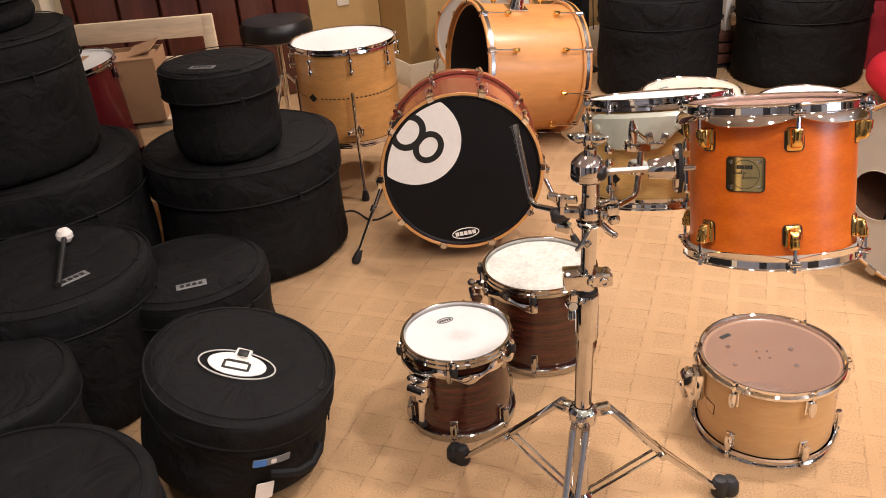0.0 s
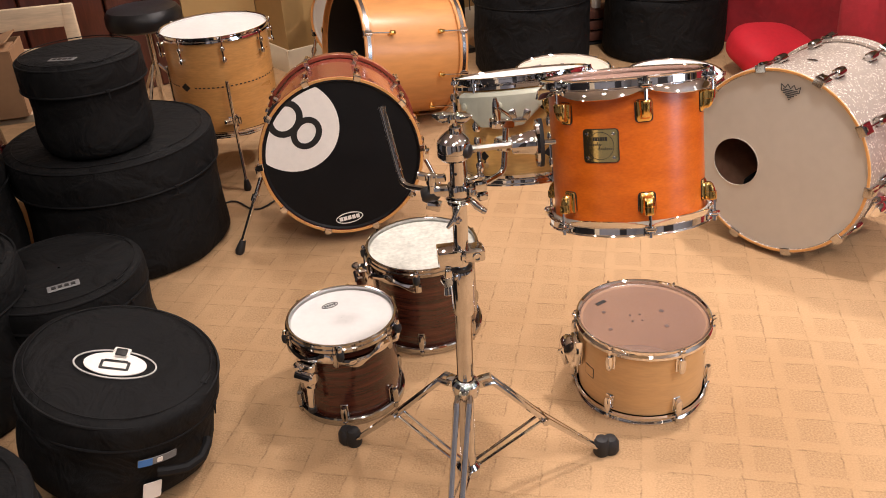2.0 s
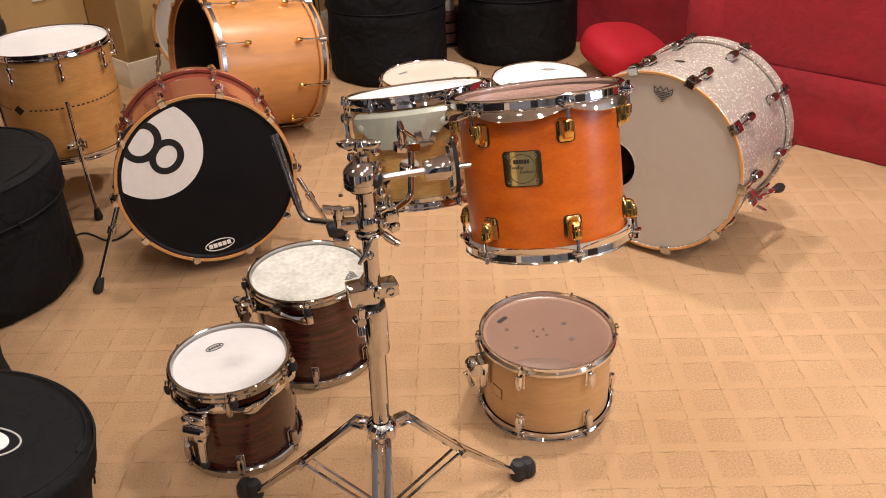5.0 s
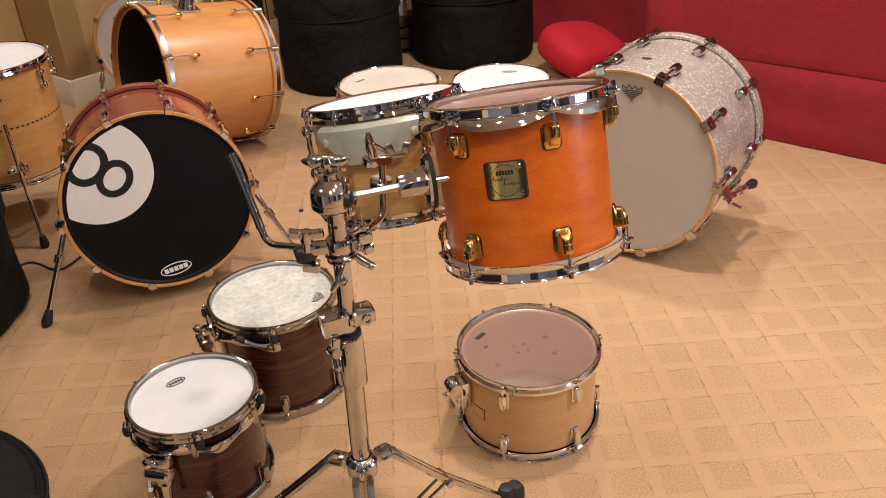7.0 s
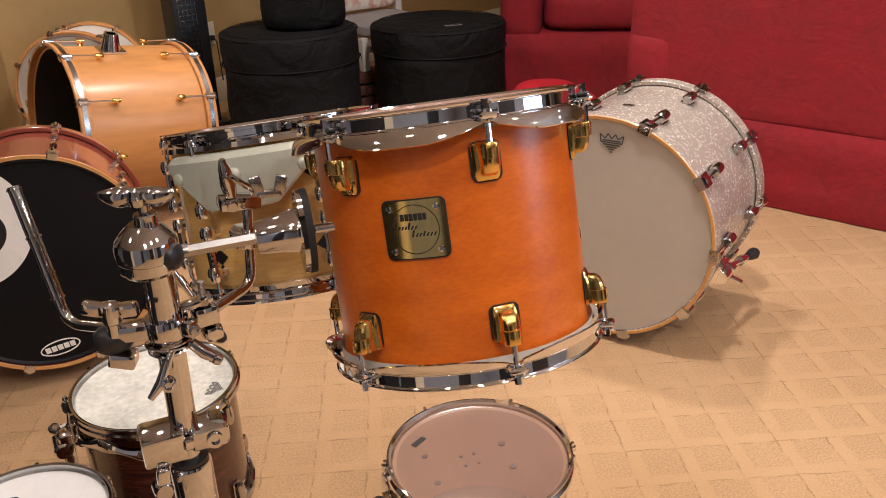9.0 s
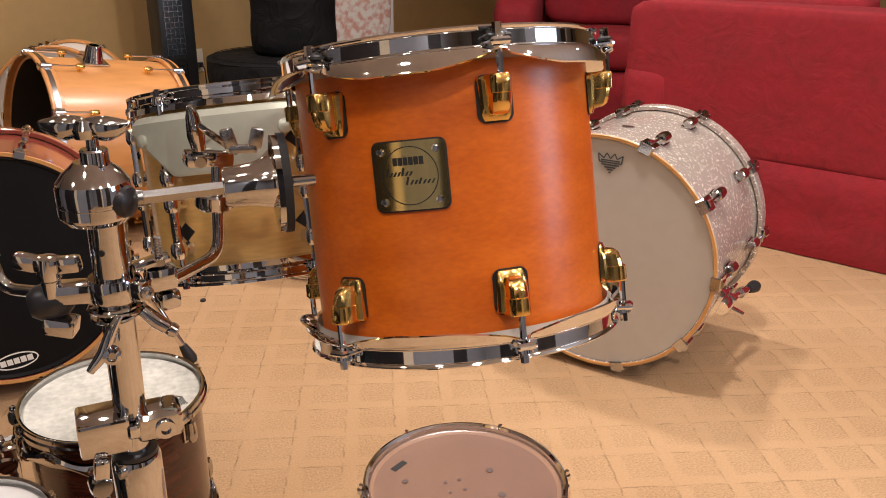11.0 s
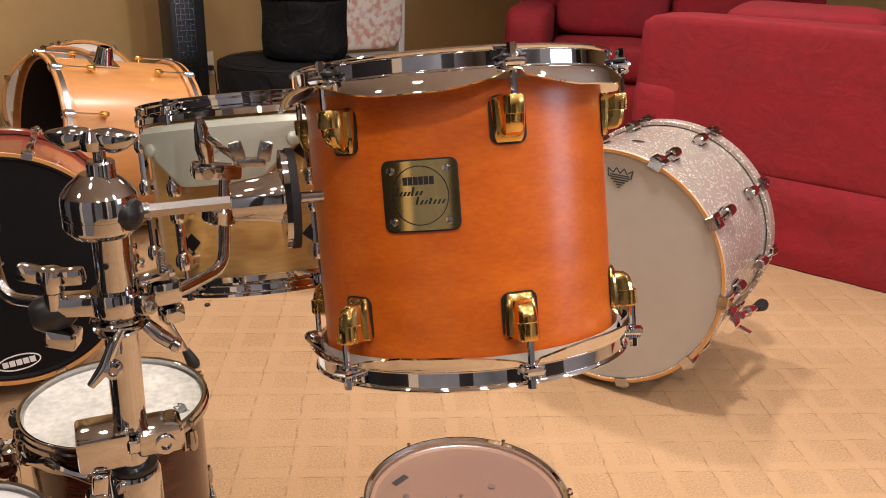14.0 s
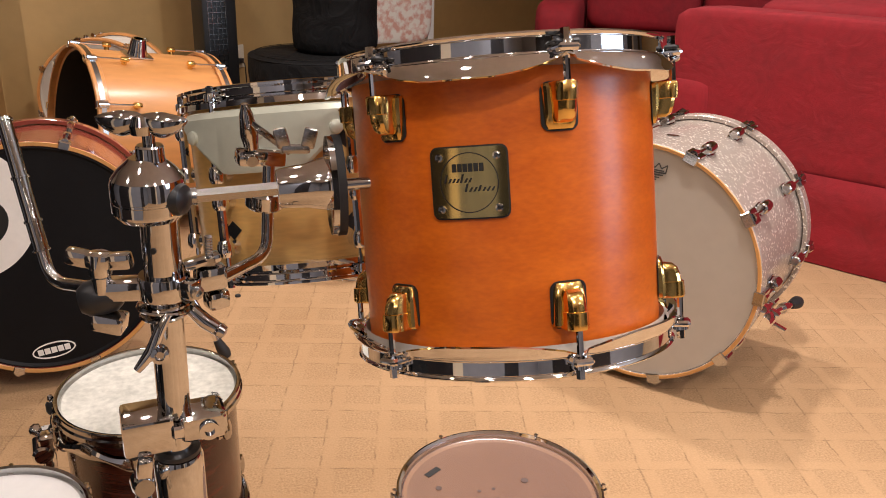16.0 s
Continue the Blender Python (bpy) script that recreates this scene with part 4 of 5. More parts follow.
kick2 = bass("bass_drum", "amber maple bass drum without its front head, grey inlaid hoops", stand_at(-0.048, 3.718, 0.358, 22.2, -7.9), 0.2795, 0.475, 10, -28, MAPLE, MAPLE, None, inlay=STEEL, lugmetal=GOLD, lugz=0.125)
K2 = stand_at(-0.048, 3.718, 0.358, 22.2, -7.9)
bm = nb()
mm = rz(-78) @ at(0.2795, 0, 0.19) @ pose(0, 0, 0, 0, 90)
box(bm, 0.09, 0.07, 0.006, mm @ at(0, 0, 0.003), 0.0025)
lathe(bm, [(0.034, 0.006), (0.030, 0.02), (0.024, 0.055), (0.022, 0.06), (0.016, 0.06), (0.015, 0.03), (0, 0.03)], 28, mm)
part("tom_mount", bm, CHROME, kick2, "chrome conical tom mount")
spur(kick2, rz(150) @ at(0.295, 0, 0.10), K2.inverted() @ Vector((-0.22, 4.02, 0.0)))
spur(kick2, rz(30) @ at(0.295, 0, 0.10), K2.inverted() @ Vector((0.12, 3.40, 0.0)))
kick3 = bass("bass_drum", "white bass drum with maple hoops standing behind another", stand_at(-0.003, 4.287, 0.356, 80, -3), 0.2265, 0.36, 8, -60, WHITEPAINT, MAPLE, PALEHEAD)
K3 = stand_at(-0.003, 4.287, 0.356, 80, -3).inverted()
spur(kick3, rz(165) @ at(0.245, 0, 0.08), K3 @ Vector((-0.30, 4.25, 0.0)))
spur(kick3, rz(15) @ at(0.245, 0, 0.08), K3 @ Vector((0.32, 4.20, 0.0)))

SPM = stand_at(1.319, 2.325, 0.309, 38.4, -0.5)
spark = bass("bass_drum", "champagne sparkle bass drum with a pale ported head", SPM, 0.2775, 0.432, 10, -70, SPARKLE, SPARKLE, None, NICKEL, lugz=0.115, lug="barrel", lining=BROWNPLY, back=BROWNPLY)
lathe(bm := nb(), [(0.2800, 0.002), (0.2815, -0.0012), (0.2880, -0.0012), (0.2895, 0.001), (0.2890, 0.003), (0.2800, 0.003)], 112, I4, True)
part("hoop_edge", bm, MAPLE2, spark, "bare maple edge of the front hoop")
bm = nb()
outer = [bm.verts.new((0.2785 * math.cos(2 * math.pi * i / 96), 0.2785 * math.sin(2 * math.pi * i / 96), 0.006)) for i in range(96)]
inner = [bm.verts.new((-0.126 + 0.077 * math.cos(2 * math.pi * i / 40), 0.032 + 0.077 * math.sin(2 * math.pi * i / 40), 0.006)) for i in range(40)]
edges = [bm.edges.new((c[i], c[(i + 1) % len(c)])) for c in (outer, inner) for i in range(len(c))]
bmesh.ops.triangle_fill(bm, use_beauty=True, use_dissolve=False, edges=edges)
part("front_head", bm, PALEHEAD, spark, "pale frosted head with a round port")
part("port_rim", ellipse_ring(nb(), 0.078, 0.078, 0.002, 0.004, 0.007, at(-0.126, 0.032, 0)), PALEHEAD, spark)
part("head_print", crown(at(0.018, -0.226, 0.0045) @ pose(0, 0, 0, 180) @ rz(0), 0.027), INKDARK, spark, "grey printed crown mark")
part("badge", oval(nb(), 0.016, 0.009, 0, 0.002, rz(-91) @ at(0.2775, 0, 0.161) @ pose(0, 0, 0, 90, 0, 90)), STEEL, spark)
bm = nb()
mm = rz(18) @ at(0.285, 0, 0.10)
box(bm, 0.03, 0.06, 0.07, mm, 0.006)
lathe(bm, [(0, -0.03), (0.017, -0.03), (0.02, -0.02), (0.02, 0.02), (0.017, 0.03), (0, 0.03)], 16, mm @ at(0.02, 0, 0))
box(bm, 0.045, 0.008, 0.018, mm @ at(0.045, 0.01, 0.02), 0.003)
part("spur_bracket", bm, CHROME, spark)
spur(spark, rz(18) @ at(0.300, 0, 0.12), rz(20) @ Vector((0.335, 0, 0.31)))
part("pillow", box(nb(), 0.34, 0.16, 0.26, at(0, 0.20, 0.24), 0.06, 3), NYLON, spark, "black damping pillow inside the shell")


def legs(t, R, angles, zb, zf, top):
    """Bent tubular legs in brackets on the shell, with rubber feet; zf the floor in the drum's axes."""
    for a in angles:
        bm = nb()
        m = rz(a)
        box(bm, 0.022, 0.046, 0.032, m @ at(R + 0.011, 0, zb), 0.005)
        box(bm, 0.018, 0.012, 0.030, m @ at(R + 0.030, 0.022, zb), 0.004)
        lathe(bm, [(0, -0.011), (0.011, -0.011), (0.013, -0.007), (0.013, 0.007), (0.011, 0.011), (0, 0.011)], 16, m @ at(R + 0.028, -0.026, zb) @ pose(0, 0, 0, 90))
        tube(bm, [m @ Vector(p) for p in bend((R + 0.026, 0, top), (R + 0.026, 0, zf + 0.16), (R + 0.075, 0, zf + 0.03), 0.05)], 0.0072, 14)
        leg = part("leg", bm, CHROME, t)
        part("rubber_foot", lathe(nb(), [(0, 0), (0.013, 0.0), (0.016, 0.010), (0.013, 0.028), (0.009, 0.045), (0, 0.045)], 16, m @ at(R + 0.078, 0, zf)), RUBBER, leg)


ftom = drum("floor_tom", "honey maple floor tom with a white head and dashed inlay", at(-0.512, 3.40, 0.20), 0.203, 0.40, 8, -118, MAPLE2, WHITEHEAD, "flange", CHROME, CHROME, "tube", "drums on the carpet", span=0.042, lugz=0.055, category="floor tom")
legs(ftom, 0.203, (-75, -190, 45), 0.075, -0.20, 0.235)
bm = nb()
for i in range(72):
    a = i * 5
    if not (-118 + 360 - 16 < a % 360 < -118 + 360 + 6):
        curved(bm, 0.2032, a, 0.205, 0.009, 0.005, 0.0005, rnd=0.001)
part("inlay_band", bm, INKBLACK, ftom, "thin dashed dark inlay")
p = Vector((0.2035 * math.cos(radians(-123)), 0.2035 * math.sin(radians(-123)), 0.205))
part("diamond_inlay", outline(nb(), [(0.022, 0), (0, 0.017), (-0.022, 0), (0, -0.017)], -0.001, 0.0008, axis_to(p, (p.x, p.y, 0))), INKBLACK, ftom)

sn1 = drum("tom", "tom with a cream coated head standing on the carpet", at(0.846, 3.251, 0), 0.179, 0.364, 8, -100, MAHOG, CREAMHEAD, "flange")
sn2 = drum("tom", "tom with a bright white coated head standing on the carpet", at(1.268, 3.182, 0), 0.179, 0.331, 8, -100, MAHOG, WHITEHEAD, "flange")
part("head_print", print_oval(sn2, 0.07, 0.09, 0.3195, -20, 0.03, 0.012), INKGREY, sn2, "grey printed mark")
part("head_print", box(nb(), 0.04, 0.012, 0.0006, at(-0.09, 0.08, 0.3525) @ rz(30)), INKGREY, sn1, "grey printed mark")
rtom = drum("floor_tom", "dark red floor tom with a white head among the cases", pose(-1.40, 2.95, 0.25, 4, -4, 0), 0.165, 0.42, 6, -60, DARKRED, WHITEHEAD, "flange", category="floor tom")
legs(rtom, 0.165, (-50, 70, 190), 0.1, -0.24, 0.2)

# ---- tom stand ----
stand = thing("tom_stand", at(0.306, 1.383, 0), "chrome double-braced tom stand with clamps and rubber feet", "drum stand")


def up_pole(z):
    return Vector((0.018 * z / 0.9, -0.033 * z / 0.9, z))


bm = nb()
tube(bm, [up_pole(0.10), up_pole(0.600)], 0.0165, 28)
part("lower_tube", bm, STANDCHROME, stand)
bm = nb()
tube(bm, [up_pole(0.60), up_pole(0.745)], 0.0135, 28)
tube(bm, [up_pole(0.745), up_pole(0.826)], 0.0150, 28)
ut = part("upper_tube", bm, STANDCHROME, stand)
part("memory_hole", tube(nb(), [up_pole(0.797) + Vector((-0.006, -0.0146, 0)), up_pole(0.797) + Vector((-0.003, -0.009, 0))], 0.0026, 10), INKBLACK, ut, "dark hole in the tube")
bm = nb()
HC = Matrix.Translation(up_pole(0.632)) @ rz(6)
box(bm, 0.042, 0.040, 0.032, HC @ at(-0.023, -0.003, 0), 0.0035, 2)
box(bm, 0.040, 0.036, 0.026, HC @ at(0.022, -0.001, -0.002), 0.0075, 3)
box(bm, 0.010, 0.010, 0.012, HC @ at(0.0, -0.021, 0.002), 0.002, 1)
lathe(bm, [(0.0155, -0.105), (0.0205, -0.103), (0.0215, -0.098), (0.0215, -0.012), (0.0200, -0.008), (0.0155, -0.007)], 32, Matrix.Translation(up_pole(0.607)))
lathe(bm, [(0, 0), (0.0085, 0), (0.0085, 0.004), (0.0045, 0.004), (0.0045, 0.001), (0, 0.001)], 18, HC @ at(0.026, -0.019, -0.003) @ pose(0, 0, 0, 90))
hc = part("height_clamp", bm, STANDCHROME, stand)
bm = nb()
WB = Matrix.Translation(up_pole(0.590) + Vector((-0.028, -0.030, 0))) @ pose(0, 0, 0, 78, 8, 10)
for q in (-1, 1):
    box(bm, 0.013, 0.022, 0.011, WB @ at(0, q * 0.015, 0.003) @ pose(0, 0, 0, q * 12), 0.004, 2)
lathe(bm, [(0, 0.008), (0.008, 0.008), (0.0098, 0.002), (0.0098, -0.014), (0, -0.014)], 18, WB)
part("clamp_wing", bm, STANDCHROME, hc)
part("bushing", lathe(nb(), [(0.0138, 0), (0.0198, 0), (0.0198, 0.004), (0.0138, 0.005)], 28, Matrix.Translation(up_pole(0.600))), BLACKPLASTIC, hc, "black plastic bushing")
bm = nb()
lathe(bm, [(0.018, -0.034), (0.026, -0.034), (0.028, -0.028), (0.028, -0.006), (0.024, 0.0), (0.018, 0.004)], 28, Matrix.Translation(up_pole(0.335)))
for k in range(3):
    a = (142, 18, 260)[k]
    box(bm, 0.022, 0.020, 0.020, Matrix.Translation(up_pole(0.318)) @ rz(a) @ at(0.032, 0, 0), 0.004)
tube(bm, [up_pole(0.33) + Vector((0.028, -0.01, 0.008)), up_pole(0.33) + Vector((0.05, -0.012, 0.016))], [0.006, 0.009], 10)
part("tripod_collar", bm, STANDCHROME, stand)
lathe(bm := nb(), [(0.018, -0.02), (0.025, -0.02), (0.026, 0.0), (0.018, 0.01)], 24, Matrix.Translation(up_pole(0.10)))
part("lower_collar", bm, STANDCHROME, stand)
for fx, fy in ((0.036, 1.594), (0.632, 1.488), (0.245, 1.045)):
    f = Vector((fx - 0.306, fy - 1.383, 0.0))
    d = Vector((f.x, f.y, 0)).normalized()
    side = Vector((-d.y, d.x, 0))
    knee = up_pole(0.318) + d * 0.035
    bm = nb()
    for s in (-1, 1):
        pts = [knee + side * s * 0.012, knee + d * 0.02 + side * s * 0.012, f * 0.5 + Vector((0, 0, 0.175)) + side * s * 0.011, f - d * 0.03 + Vector((0, 0, 0.03)) + side * s * 0.006]
        tube(bm, pts, [0.006, 0.0065, 0.0065, 0.0055], 8)
    leg = part("leg", bm, STANDCHROME, stand)
    bm = nb()
    mid = f * 0.52 + Vector((0, 0, 0.165))
    low = up_pole(0.10) + d * 0.022
    for s in (-1, 1):
        tube(bm, [mid + side * s * 0.010, low + side * s * 0.008], 0.0032, 8)
    lathe(bm, [(0, -0.024), (0.008, -0.024), (0.008, 0.024), (0, 0.024)], 12, axis_to(mid, side))
    part("brace", bm, STANDCHROME, leg)
    bm = nb()
    fm = Matrix.Translation(f + Vector((0, 0, 0.001))) @ rz(math.degrees(math.atan2(d.y, d.x)))
    for k in range(2):
        lathe(bm, [(0.0005, 0.0), (0.019 - 0.003 * k, 0.0), (0.022 - 0.003 * k, 0.006), (0.021 - 0.003 * k, 0.026 + 0.008 * k), (0.014, 0.038 + 0.006 * k), (0.0005, 0.040 + 0.006 * k)], 18, fm @ at(0.010 - 0.022 * k, 0, 0))
    part("rubber_foot", bm, RUBBER, leg)

# bell-shaped tilter at the top with its wing nut
bm = nb()
prof = [(0.0, 0.820), (0.0235, 0.820), (0.0275, 0.8245), (0.0284, 0.8268), (0.0284, 0.8345), (0.0276, 0.835), (0.0276, 0.8365), (0.0284, 0.837), (0.0284, 0.8485), (0.0272, 0.8525), (0.0215, 0.860), (0.0150, 0.8655), (0.0125, 0.868), (0, 0.868)]
lathe(bm, prof, 44, at(0.0105, -0.028, 0))
lathe(bm, [(0, 0.862), (0.0112, 0.866), (0.0106, 0.870), (0.0106, 0.8765), (0.0095, 0.878), (0, 0.878)], 28, at(0.0145, -0.0297, 0))
bell = part("tilter_bell", bm, STANDCHROME, stand, sharp=18)
lathe(bm := nb(), [(0, 0), (0.0135, 0), (0.0135, 0.004), (0.0115, 0.0095), (0.006, 0.0125), (0, 0.013)], 24, axis_to((0.0285, -0.040, 0.8375), (0.85, -0.52, 0)))
part("friction_knob", bm, BLACKPLASTIC, bell, "black plastic knob")
bm = nb()
tube(bm, [(0.0145, -0.0297, 0.876), (0.0145, -0.0297, 0.889)], 0.0048, 12)
WN = at(0.0105, -0.030, 0.8935) @ rz(-14)
for q, lift in ((-1, 0.001), (1, 0.0)):
    r = bmesh.ops.create_uvsphere(bm, u_segments=20, v_segments=12, radius=1.0)
    for v in r["verts"]:
        x, y, z = v.co
        f = 1.0 - 0.35 * max(0.0, q * x)
        v.co = WN @ Vector((x * 0.0185 + q * 0.0160, y * 0.0080 * f, z * 0.0098 * f + lift + 0.0035 * x * x))
lathe(bm, [(0, -0.007), (0.0085, -0.007), (0.0100, 0.0), (0.0070, 0.007), (0, 0.008)], 18, WN)
part("wing_nut", bm, NICKEL, stand, "dark chrome wing nut")
# the arm to the orange tom: hexagonal rod, cone and plate
arm = Vector((0.040, -0.032, 0.836))
bm = nb()
tube(bm, [arm - Vector((0.014, 0, 0)), arm + Vector((0.006, 0, 0.0))], 0.0070, 14)
tube(bm, [arm, arm + Vector((0.075, -0.004, 0.004))], 0.0060, 6)
part("hex_arm", bm, STEEL, stand)
lathe(bm := nb(), [(0, 0), (0.0150, 0), (0.0160, 0.002), (0.0178, 0.022), (0.0215, 0.038), (0.0205, 0.042), (0, 0.042)], 32, axis_to(arm + Vector((0.068, -0.004, 0.0035)), (1, -0.03, 0.06)))
part("mount_cone", bm, STANDCHROME, stand)
PLM = Matrix.Translation(arm + Vector((0.1105, -0.006, 0.004))) @ pose(0, 0, 0, -14, 0, 4) @ pose(0, 0, 0, 0, 90)
pl = part("mount_plate", oval(nb(), 0.040, 0.016, -0.002, 0.003, PLM), STANDCHROME, stand, "oval chrome tom mount plate")
part("rubber_pad", oval(nb(), 0.041, 0.017, 0.003, 0.0095, PLM), RUBBER, pl)
tube(bm := nb(), [PLM @ Vector((0.0, 0, 0.009)), PLM.translation + Vector((0.036, -0.004, 0.002))], 0.0050, 12)
part("mount_stem", bm, STANDCHROME, pl)
# multi-clamp with wing bolts


def wing(bm, m, s=1.0):
    """A chunky cast wing bolt: two thick bevelled wings on a round stem."""
    for q in (-1, 1):
        box(bm, 0.019 * s, 0.011 * s, 0.0135 * s, m @ at(q * 0.0165 * s, 0, 0.001) @ pose(0, 0, 0, 0, q * -9), 0.0036 * s, 2)
    box(bm, 0.020 * s, 0.014 * s, 0.013 * s, m, 0.004 * s, 2)
    lathe(bm, [(0, 0.006), (0.0075, 0.006), (0.0090, -0.004), (0.0090, -0.012), (0.0075, -0.014), (0.0075, -0.028), (0, -0.028)], 18, m)


bm = nb()
lathe(bm, [(0.0150, -0.010), (0.0195, -0.010), (0.0205, -0.008), (0.0205, 0.008), (0.0195, 0.010), (0.0150, 0.010)], 32, Matrix.Translation(up_pole(0.762)))
box(bm, 0.018, 0.014, 0.016, Matrix.Translation(up_pole(0.762) + Vector((0.018, -0.013, 0))) @ rz(-35), 0.003)
box(bm, 0.034, 0.020, 0.017, Matrix.Translation(up_pole(0.760) + Vector((-0.030, 0.004, 0))) @ rz(-10), 0.004)
box(bm, 0.024, 0.022, 0.020, Matrix.Translation(up_pole(0.764) + Vector((0.036, 0.006, 0))) @ rz(15), 0.004)
box(bm, 0.018, 0.018, 0.016, Matrix.Translation(up_pole(0.744) + Vector((0.040, 0.004, 0))) @ rz(25), 0.004)
box(bm, 0.030, 0.014, 0.007, Matrix.Translation(up_pole(0.779) + Vector((0.030, 0.004, 0))) @ pose(0, 0, 0, 0, -10, 10), 0.0025)
part("multi_clamp", bm, STANDCHROME, stand)
for k, z in enumerate((0.743, 0.747, 0.739)):
    bm = nb()
    lathe(bm, [(0.0145, -0.0014), (0.0225 - 0.001 * k, -0.0013), (0.0235 - 0.001 * k, 0), (0.0225 - 0.001 * k, 0.0013), (0.0145, 0.0014)], 32, Matrix.Translation(up_pole(z)) @ pose(0, 0, 0, 4 * k - 4, 4 - 5 * k))
    part("washer", bm, STANDCHROME, stand)
bm = nb()
BT = Vector((0.036, 0.004, 0))
tube(bm, [up_pole(0.772) + BT, up_pole(0.800) + BT], 0.0028, 12)
for k in range(9):
    lathe(bm, [(0.0028, -0.0007), (0.0036, 0), (0.0028, 0.0007)], 12, Matrix.Translation(up_pole(0.780 + 0.0024 * k) + BT))
lathe(bm, [(0.003, 0.776), (0.008, 0.776), (0.008, 0.782), (0.003, 0.782)], 6, Matrix.Translation(up_pole(0.0) + BT + Vector((0.0155, -0.028, 0))))
part("threaded_bolt", bm, STEEL, stand)
bm = nb()
lathe(bm, [(0, 0), (0.0055, 0), (0.0055, 0.0035), (0.0028, 0.004), (0.0028, 0.0018), (0, 0.0018)], 16, axis_to(up_pole(0.762) + Vector((0.024, -0.021, 0)), (0.5, -0.85, 0)))
part("clamp_screw", bm, STEEL, stand)
bm = nb()
wing(bm, Matrix.Translation(up_pole(0.787) + Vector((-0.047, 0.002, 0))) @ pose(0, 0, 0, 4, 3, -18))
part("wing_bolt", bm, STANDCHROME, stand)
bm = nb()
lathe(bm, [(0, -0.016), (0.010, -0.016), (0.0145, -0.010), (0.0155, 0.0), (0.0145, 0.010), (0.010, 0.016), (0, 0.016)], 24, Matrix.Translation(up_pole(0.752) + Vector((-0.050, 0.010, 0))) @ pose(0, 0, 0, 0, 80))
part("ball_joint", bm, BLACKPLASTIC, stand)
box(bm := nb(), 0.025, 0.020, 0.015, Matrix.Translation(up_pole(0.732) + Vector((-0.044, 0.004, 0))) @ pose(0, 0, 0, 0, 12, -15), 0.003)
part("joint_block", bm, STANDCHROME, stand)
bm = nb()
tube(bm, [up_pole(0.745) + Vector((0.002, -0.022, 0)), up_pole(0.735) + Vector((-0.005, -0.028, 0)), up_pole(0.718) + Vector((-0.012, -0.032, 0)), up_pole(0.704) + Vector((-0.024, -0.034, 0))], [0.003, 0.0045, 0.0055, 0.0032], 12)
lathe(bm, [(0, -0.004), (0.0070, -0.004), (0.0078, 0), (0.0070, 0.005), (0.004, 0.006), (0.003, 0.003), (0, 0.003)], 18, axis_to(up_pole(0.716) + Vector((-0.006, -0.033, 0)), (0, -1, 0.1)))
part("clamp_lever", bm, STANDCHROME, stand)
bm = nb()
tube(bm, [up_pole(0.742) + Vector((0.020, -0.010, 0)), up_pole(0.732) + Vector((0.030, -0.014, 0)), up_pole(0.726) + Vector((0.038, -0.016, 0))], [0.0055, 0.0065, 0.006], 12)
lathe(bm, [(0, -0.005), (0.005, -0.005), (0.0065, 0), (0.005, 0.005), (0, 0.006)], 16, axis_to(up_pole(0.724) + Vector((0.041, -0.017, 0)), (1, -0.5, -0.5)))
part("lever_stub", bm, STANDCHROME, stand)
# the empty L-shaped arm and the one that holds the maple tom
o = Vector((0.306, 1.383, 0))
bm = nb()
tube(bm, [p for p in bend(Vector((0.196, 1.492, 0.871)) - o, Vector((0.223, 1.440, 0.738)) - o, Vector((0.268, 1.405, 0.742)) - o, 0.018)], 0.0055, 14)
tube(bm, [Vector((0.1955, 1.493, 0.8735)) - o, Vector((0.196, 1.492, 0.871)).lerp(Vector((0.223, 1.440, 0.738)), 0.80) - o], 0.0066, 14)
for f in (0.0, 0.35, 0.62, 0.80):
    p = (Vector((0.196, 1.492, 0.871)).lerp(Vector((0.223, 1.440, 0.738)), f)) - o
    lathe(bm, [(0.0055, -0.0015), (0.0078, -0.001), (0.0078, 0.001), (0.0055, 0.0015)], 14, axis_to(p, Vector((0.027, -0.052, -0.133))))
part("l_arm", bm, NICKEL, stand, "bare knurled L-shaped tom arm")
bm = nb()
tube(bm, [Vector(p) - o for p in bend((0.345, 1.405, 0.733), (0.411, 1.455, 0.742), (0.418, 1.462, 0.835), 0.018)], 0.0058, 14)
lathe(bm, [(0, -0.008), (0.0165, -0.008), (0.018, -0.006), (0.018, 0.006), (0.0165, 0.008), (0, 0.008)], 24, Matrix.Translation(Vector((0.412, 1.458, 0.797)) - o) @ pose(0, 0, 0, 6, 6))
box(bm, 0.044, 0.022, 0.015, Matrix.Translation(Vector((0.410, 1.462, 0.836)) - o) @ pose(0, 0, 0, 0, 6, 10), 0.004)
lathe(bm, [(0, -0.005), (0.005, -0.005), (0.006, 0), (0.005, 0.005), (0, 0.005)], 14, axis_to(Vector((0.402, 1.450, 0.836)) - o, (0, -1, 0)))
part("tom_bracket", bm, STANDCHROME, stand)
bm = nb()
lathe(bm, [(0, -0.022), (0.0065, -0.022), (0.0085, -0.008), (0.0062, 0.010), (0.003, 0.020), (0, 0.021)], 16, Matrix.Translation(Vector((0.400, 1.452, 0.868)) - o) @ pose(0, 0, 0, 6, -6))
tube(bm, [Vector((0.403, 1.448, 0.870)) - o, Vector((0.436, 1.450, 0.842)) - o], 0.0032, 10)
part("tilt_post", bm, STANDCHROME, stand)
bm = nb()
WM = Matrix.Translation(Vector((0.441, 1.446, 0.846)) - o) @ rz(-12)
for q in (-1, 1):
    box(bm, 0.0125, 0.008, 0.019, WM @ at(q * 0.0125, 0, 0.010) @ pose(0, 0, 0, 0, q * 14), 0.003, 2)
